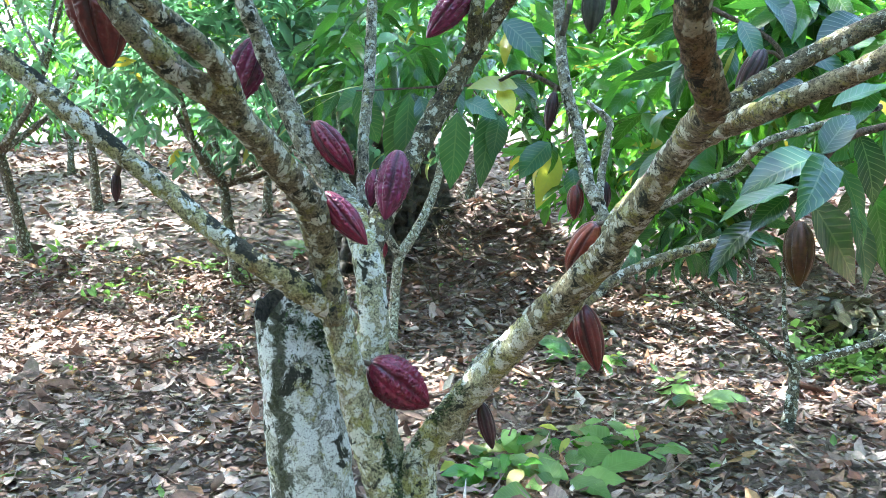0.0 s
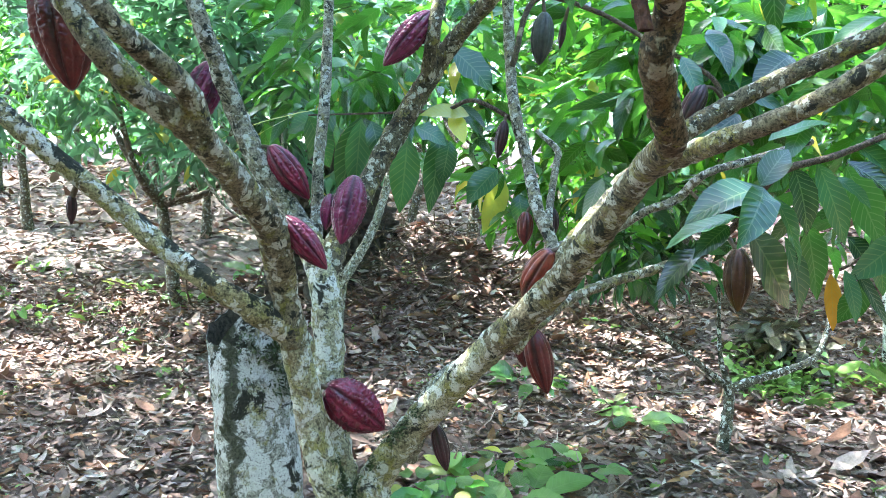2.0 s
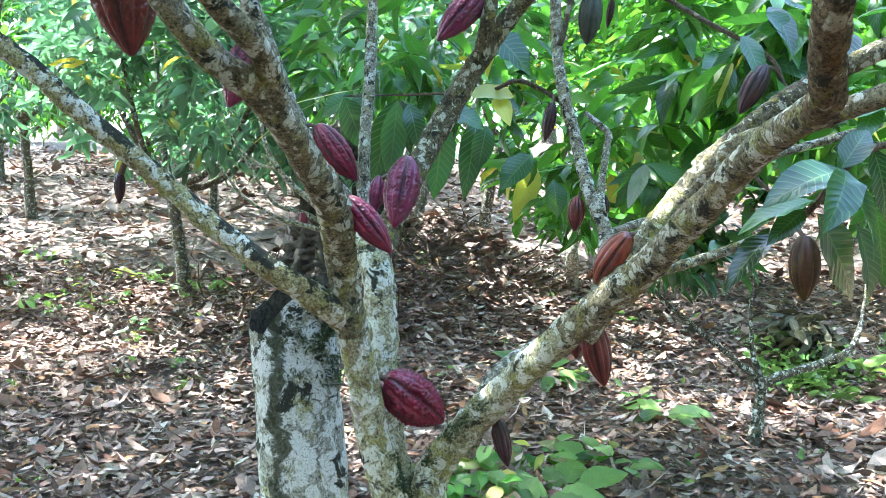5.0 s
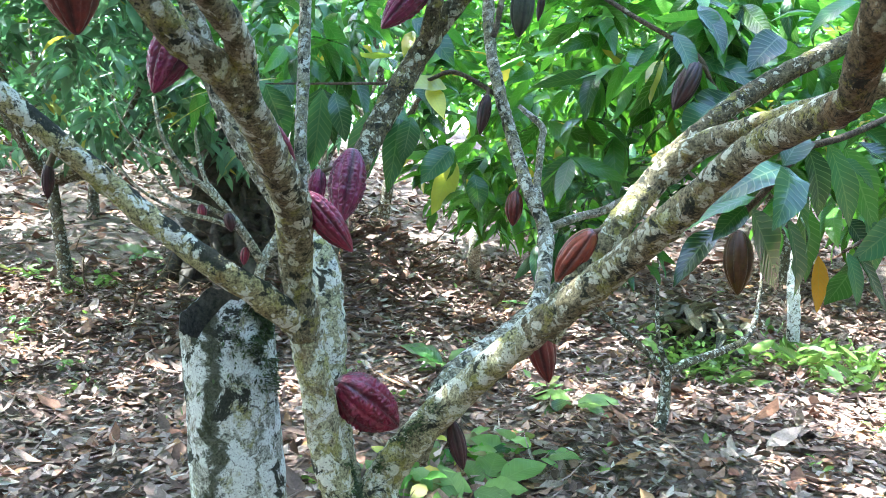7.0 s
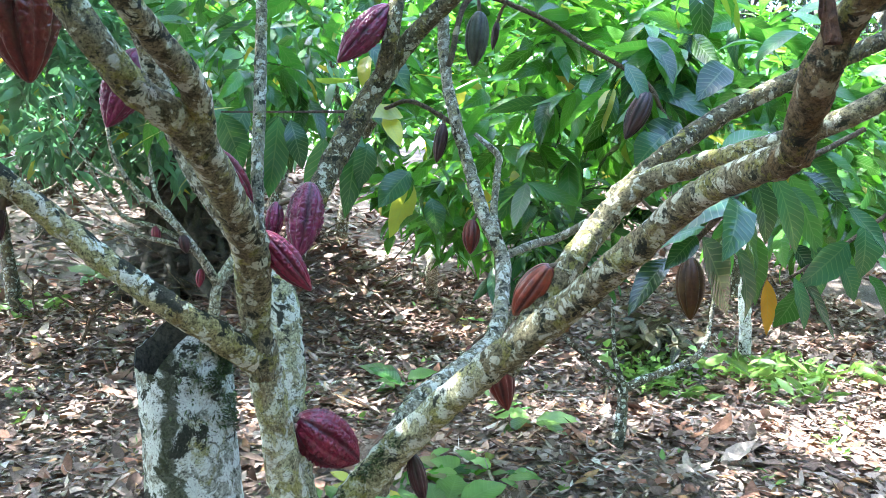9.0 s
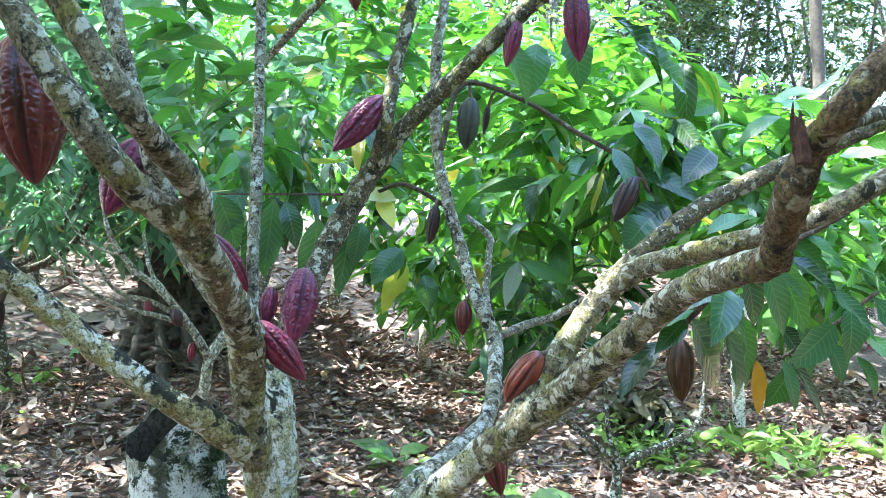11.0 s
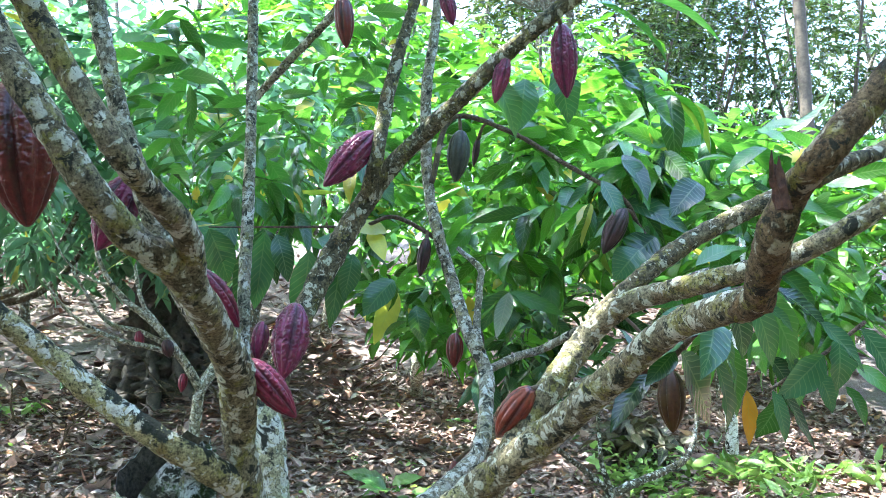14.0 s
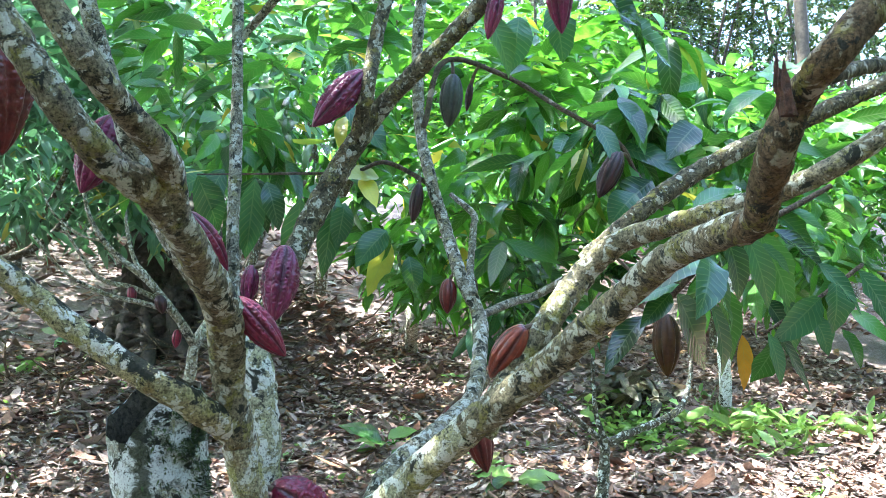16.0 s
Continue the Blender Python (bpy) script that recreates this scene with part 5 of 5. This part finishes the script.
sprout("seedling", (0.924, 5.811, 0.125), "seedling with narrow drooping green leaves", [
    ((0.851, 5.477, 0.240), (0.662, 5.684, 0.316), 0.11, LEAF), ((0.858, 5.449, 0.239), (0.703, 5.750, 0.200), 0.10, SPROUT), ((1.025, 5.480, 0.220), (1.261, 5.494, 0.158), 0.09, SPROUT), ((0.988, 5.483, 0.200), (0.873, 5.248, 0.122), 0.09, SPROUT), ((1.065, 5.483, 0.200), (1.136, 5.352, 0.114), 0.08, LEAF)])
sprout("seedling", (0.947, 5.980, 0.143), "seedling with dark green leaves by the limb", [
    ((0.936, 5.840, 0.187), (0.642, 5.959, 0.272), 0.15, SPROUT), ((0.947, 5.762, 0.180), (0.716, 5.655, 0.150), 0.1, SPROUT), ((0.976, 5.833, 0.187), (1.204, 5.857, 0.228), 0.12, SPROUT), ((0.966, 5.791, 0.172), (1.096, 5.576, 0.149), 0.1, LEAF)])
def clump(place, n, spread, size, seed, label):
    """A low clump of sprout leaves spreading from one root."""
    r = np.random.default_rng(seed)
    leaves = []
    for k in range(n):
        f, q = r.uniform(0, 6.28), r.uniform(0.15, 1.0) * spread
        x, y = place[0] + q * math.cos(f), place[1] + q * math.sin(f)
        z = float(ground_z(x, y)) + r.uniform(0.06, 0.13)
        g, ln = f + r.normal(0, 0.7), size * r.uniform(0.6, 1.2)
        leaves.append(((x, y, z), (x + ln * math.cos(g), y + ln * math.sin(g), z + r.uniform(-0.06, 0.05)), ln * r.uniform(0.36, 0.5), SPROUT if r.uniform() < 0.5 else (LEAF, LEAF_YELLOW, LEAF_BRIGHT, LEAF_OLIVE)[k % 4]))
    return sprout("seedling", place, label, leaves)


for k, (place, n, spread, size) in enumerate((((0.949, 4.092, -0.001), 15, 0.22, 0.18), ((0.680, 4.235, -0.005), 13, 0.2, 0.17), ((0.346, 3.850, 0.014), 14, 0.2, 0.18), ((0.121, 3.703, 0.015), 12, 0.16, 0.18), ((1.476, 5.146, 0.055), 9, 0.14, 0.1), ((1.137, 5.547, 0.106), 8, 0.15, 0.12), ((-2.107, 6.620, 0.223), 9, 0.14, 0.1), ((1.867, 7.051, 0.274), 8, 0.15, 0.12))):
    clump(place, n, spread, size, 400 + k, "low clump of small yellow-green sprout leaves on dry litter")
sprout("fallen_leaf", (-2.775, 8.682, 0.514), "single bright yellow-green fallen leaf", [((-2.976, 8.744, 0.569), (-2.544, 8.452, 0.504), 0.12, LEAF_YELLOW)], "leaf")
sprout("fallen_leaf", (-1.616, 6.066, 0.153), "pale green fallen leaf on the litter", [((-1.676, 5.976, 0.164), (-1.513, 6.083, 0.184), 0.09, SPROUT)], "leaf")
sprout("seedling", (-1.591, 9.349, 0.625), "seedling with long green leaves in the shade", [
    ((-1.511, 8.948, 0.673), (-1.798, 9.096, 0.734), 0.16, SPROUT), ((-1.506, 8.906, 0.665), (-1.279, 8.786, 0.630), 0.14, SPROUT), ((-1.536, 8.938, 0.651), (-1.621, 8.786, 0.575), 0.12, LEAF)])


def weeds(name, spots, per, leaf, material, label, seed, droop=0.1, rise=0.06, wide=0.45):
    rng = np.random.default_rng(seed)
    c = np.array([(x, y, float(ground_z(x, y)) + rng.uniform(0.03, rise)) for x, y in spots])
    return tagged(part(name, mesh_from(name, *whorls(c, np.tile([0, 0, 1.0], (len(c), 1)), per, leaf, seed, droop, wide, 5)), material, None), label, "weeds", kind="stuff")


rng = np.random.default_rng(77)
patch = Vector((3.963, 5.472, 0.088))
weeds("green_ground_plants", [(patch.x + rng.normal(0, 0.55), patch.y + rng.normal(0, 0.24)) for _ in range(34)], 7, 0.2, SPROUT, "patch of bright green low plants on the litter", 5, wide=0.33)
fern = Vector((2.767, 5.537, 0.099))
weeds("fern_weeds", [(fern.x + rng.normal(0, 0.14), fern.y + rng.normal(0, 0.12)) for _ in range(46)], 9, 0.085, SPROUT, "feathery green weeds beside the bare sapling", 6, 0.1, 0.16)
weeds("small_weeds", [(rng.uniform(-4, 4.5), rng.uniform(3.4, 8.5)) for _ in range(70)], 7, 0.06, SPROUT, "scattered small green weeds among dry leaves", 7)
weeds("far_weeds", [(rng.uniform(-6, -1.5), rng.uniform(7.2, 9.5)) for _ in range(40)], 7, 0.13, SPROUT, "green weeds below the background trees", 8)
bush = Vector((2.93, 5.85, 0.147))
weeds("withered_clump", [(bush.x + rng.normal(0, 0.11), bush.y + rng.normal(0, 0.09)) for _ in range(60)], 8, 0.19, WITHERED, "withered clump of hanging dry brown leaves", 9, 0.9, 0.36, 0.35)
weeds("clump_shoots", [(bush.x + rng.normal(0, 0.2), bush.y + rng.normal(0, 0.12)) for _ in range(10)], 5, 0.16, SPROUT, "green shoots among withered leaves", 10, 0.3, 0.22)


# ---- fallen sticks ----
def stick(a, b, r, bow):
    a, b = Vector(a), Vector(b)
    ob = thing("fallen_twig", a, "thin grey fallen twig lying on dry leaves", "twig", "fallen twigs")
    m = (a + b) / 2 + Vector((0, bow, 0.02))
    part("stem", tube([(*a, r), (*m, r * 0.85), (*b, r * 0.5)], 0.04, 6, 0.2, keep=False), BARK_THIN, ob)


stick((-2.956, 10.064, 0.784), (-1.905, 9.252, 0.628), 0.014, 0.15)
stick((0.602, 6.910, 0.348), (0.883, 6.245, 0.215), 0.014, 0.1)
stick((0.726, 6.654, 0.281), (0.948, 6.148, 0.194), 0.012, 0.1)
for k in range(26):
    x, y, a, ln = rng.uniform(-3.5, 4), rng.uniform(3.3, 8), rng.uniform(0, 3.14), rng.uniform(0.25, 0.8)
    x2, y2 = x + math.cos(a) * ln, y + math.sin(a) * ln
    stick((x, y, float(ground_z(x, y)) + 0.03), (x2, y2, float(ground_z(x2, y2)) + 0.03), rng.uniform(0.004, 0.009), rng.normal(0, 0.06))


# ---- large fallen leaves, each lying on the litter ----
rng = np.random.default_rng(99)
DRY = []
for k in range(8):
    v = leaf_arrays(np.zeros((1, 3)), np.array([[1.0, 0, 0.12]]), np.array([[0, 0.1, 1.0]]), np.array([0.19 + 0.012 * k]), np.array([0.075 + 0.006 * (k % 4)]), np.array([rng.normal(0, 1.0)]), np.array([rng.uniform(-0.5, 0.7)]), 8, 0.22, 900 + k)
    me = mesh_from("dry_leaf", *v)
    me.materials.append(LITTER)
    me.polygons.foreach_set("use_smooth", [True] * len(me.polygons))
    DRY.append(me)
for k in range(290):
    x, y = rng.uniform(-3.4, 4.2), 3.0 + 4.2 * rng.uniform(0, 1) ** 1.2
    ob = new("dry_leaf", DRY[k % 8])
    ob.matrix_world = pose(x, y, float(ground_z(x, y)) + 0.04, rng.normal(0, 10), rng.normal(0, 10), rng.uniform(0, 360)) @ Matrix.Scale(rng.uniform(0.45, 0.75), 4)
    ob.parent = ground
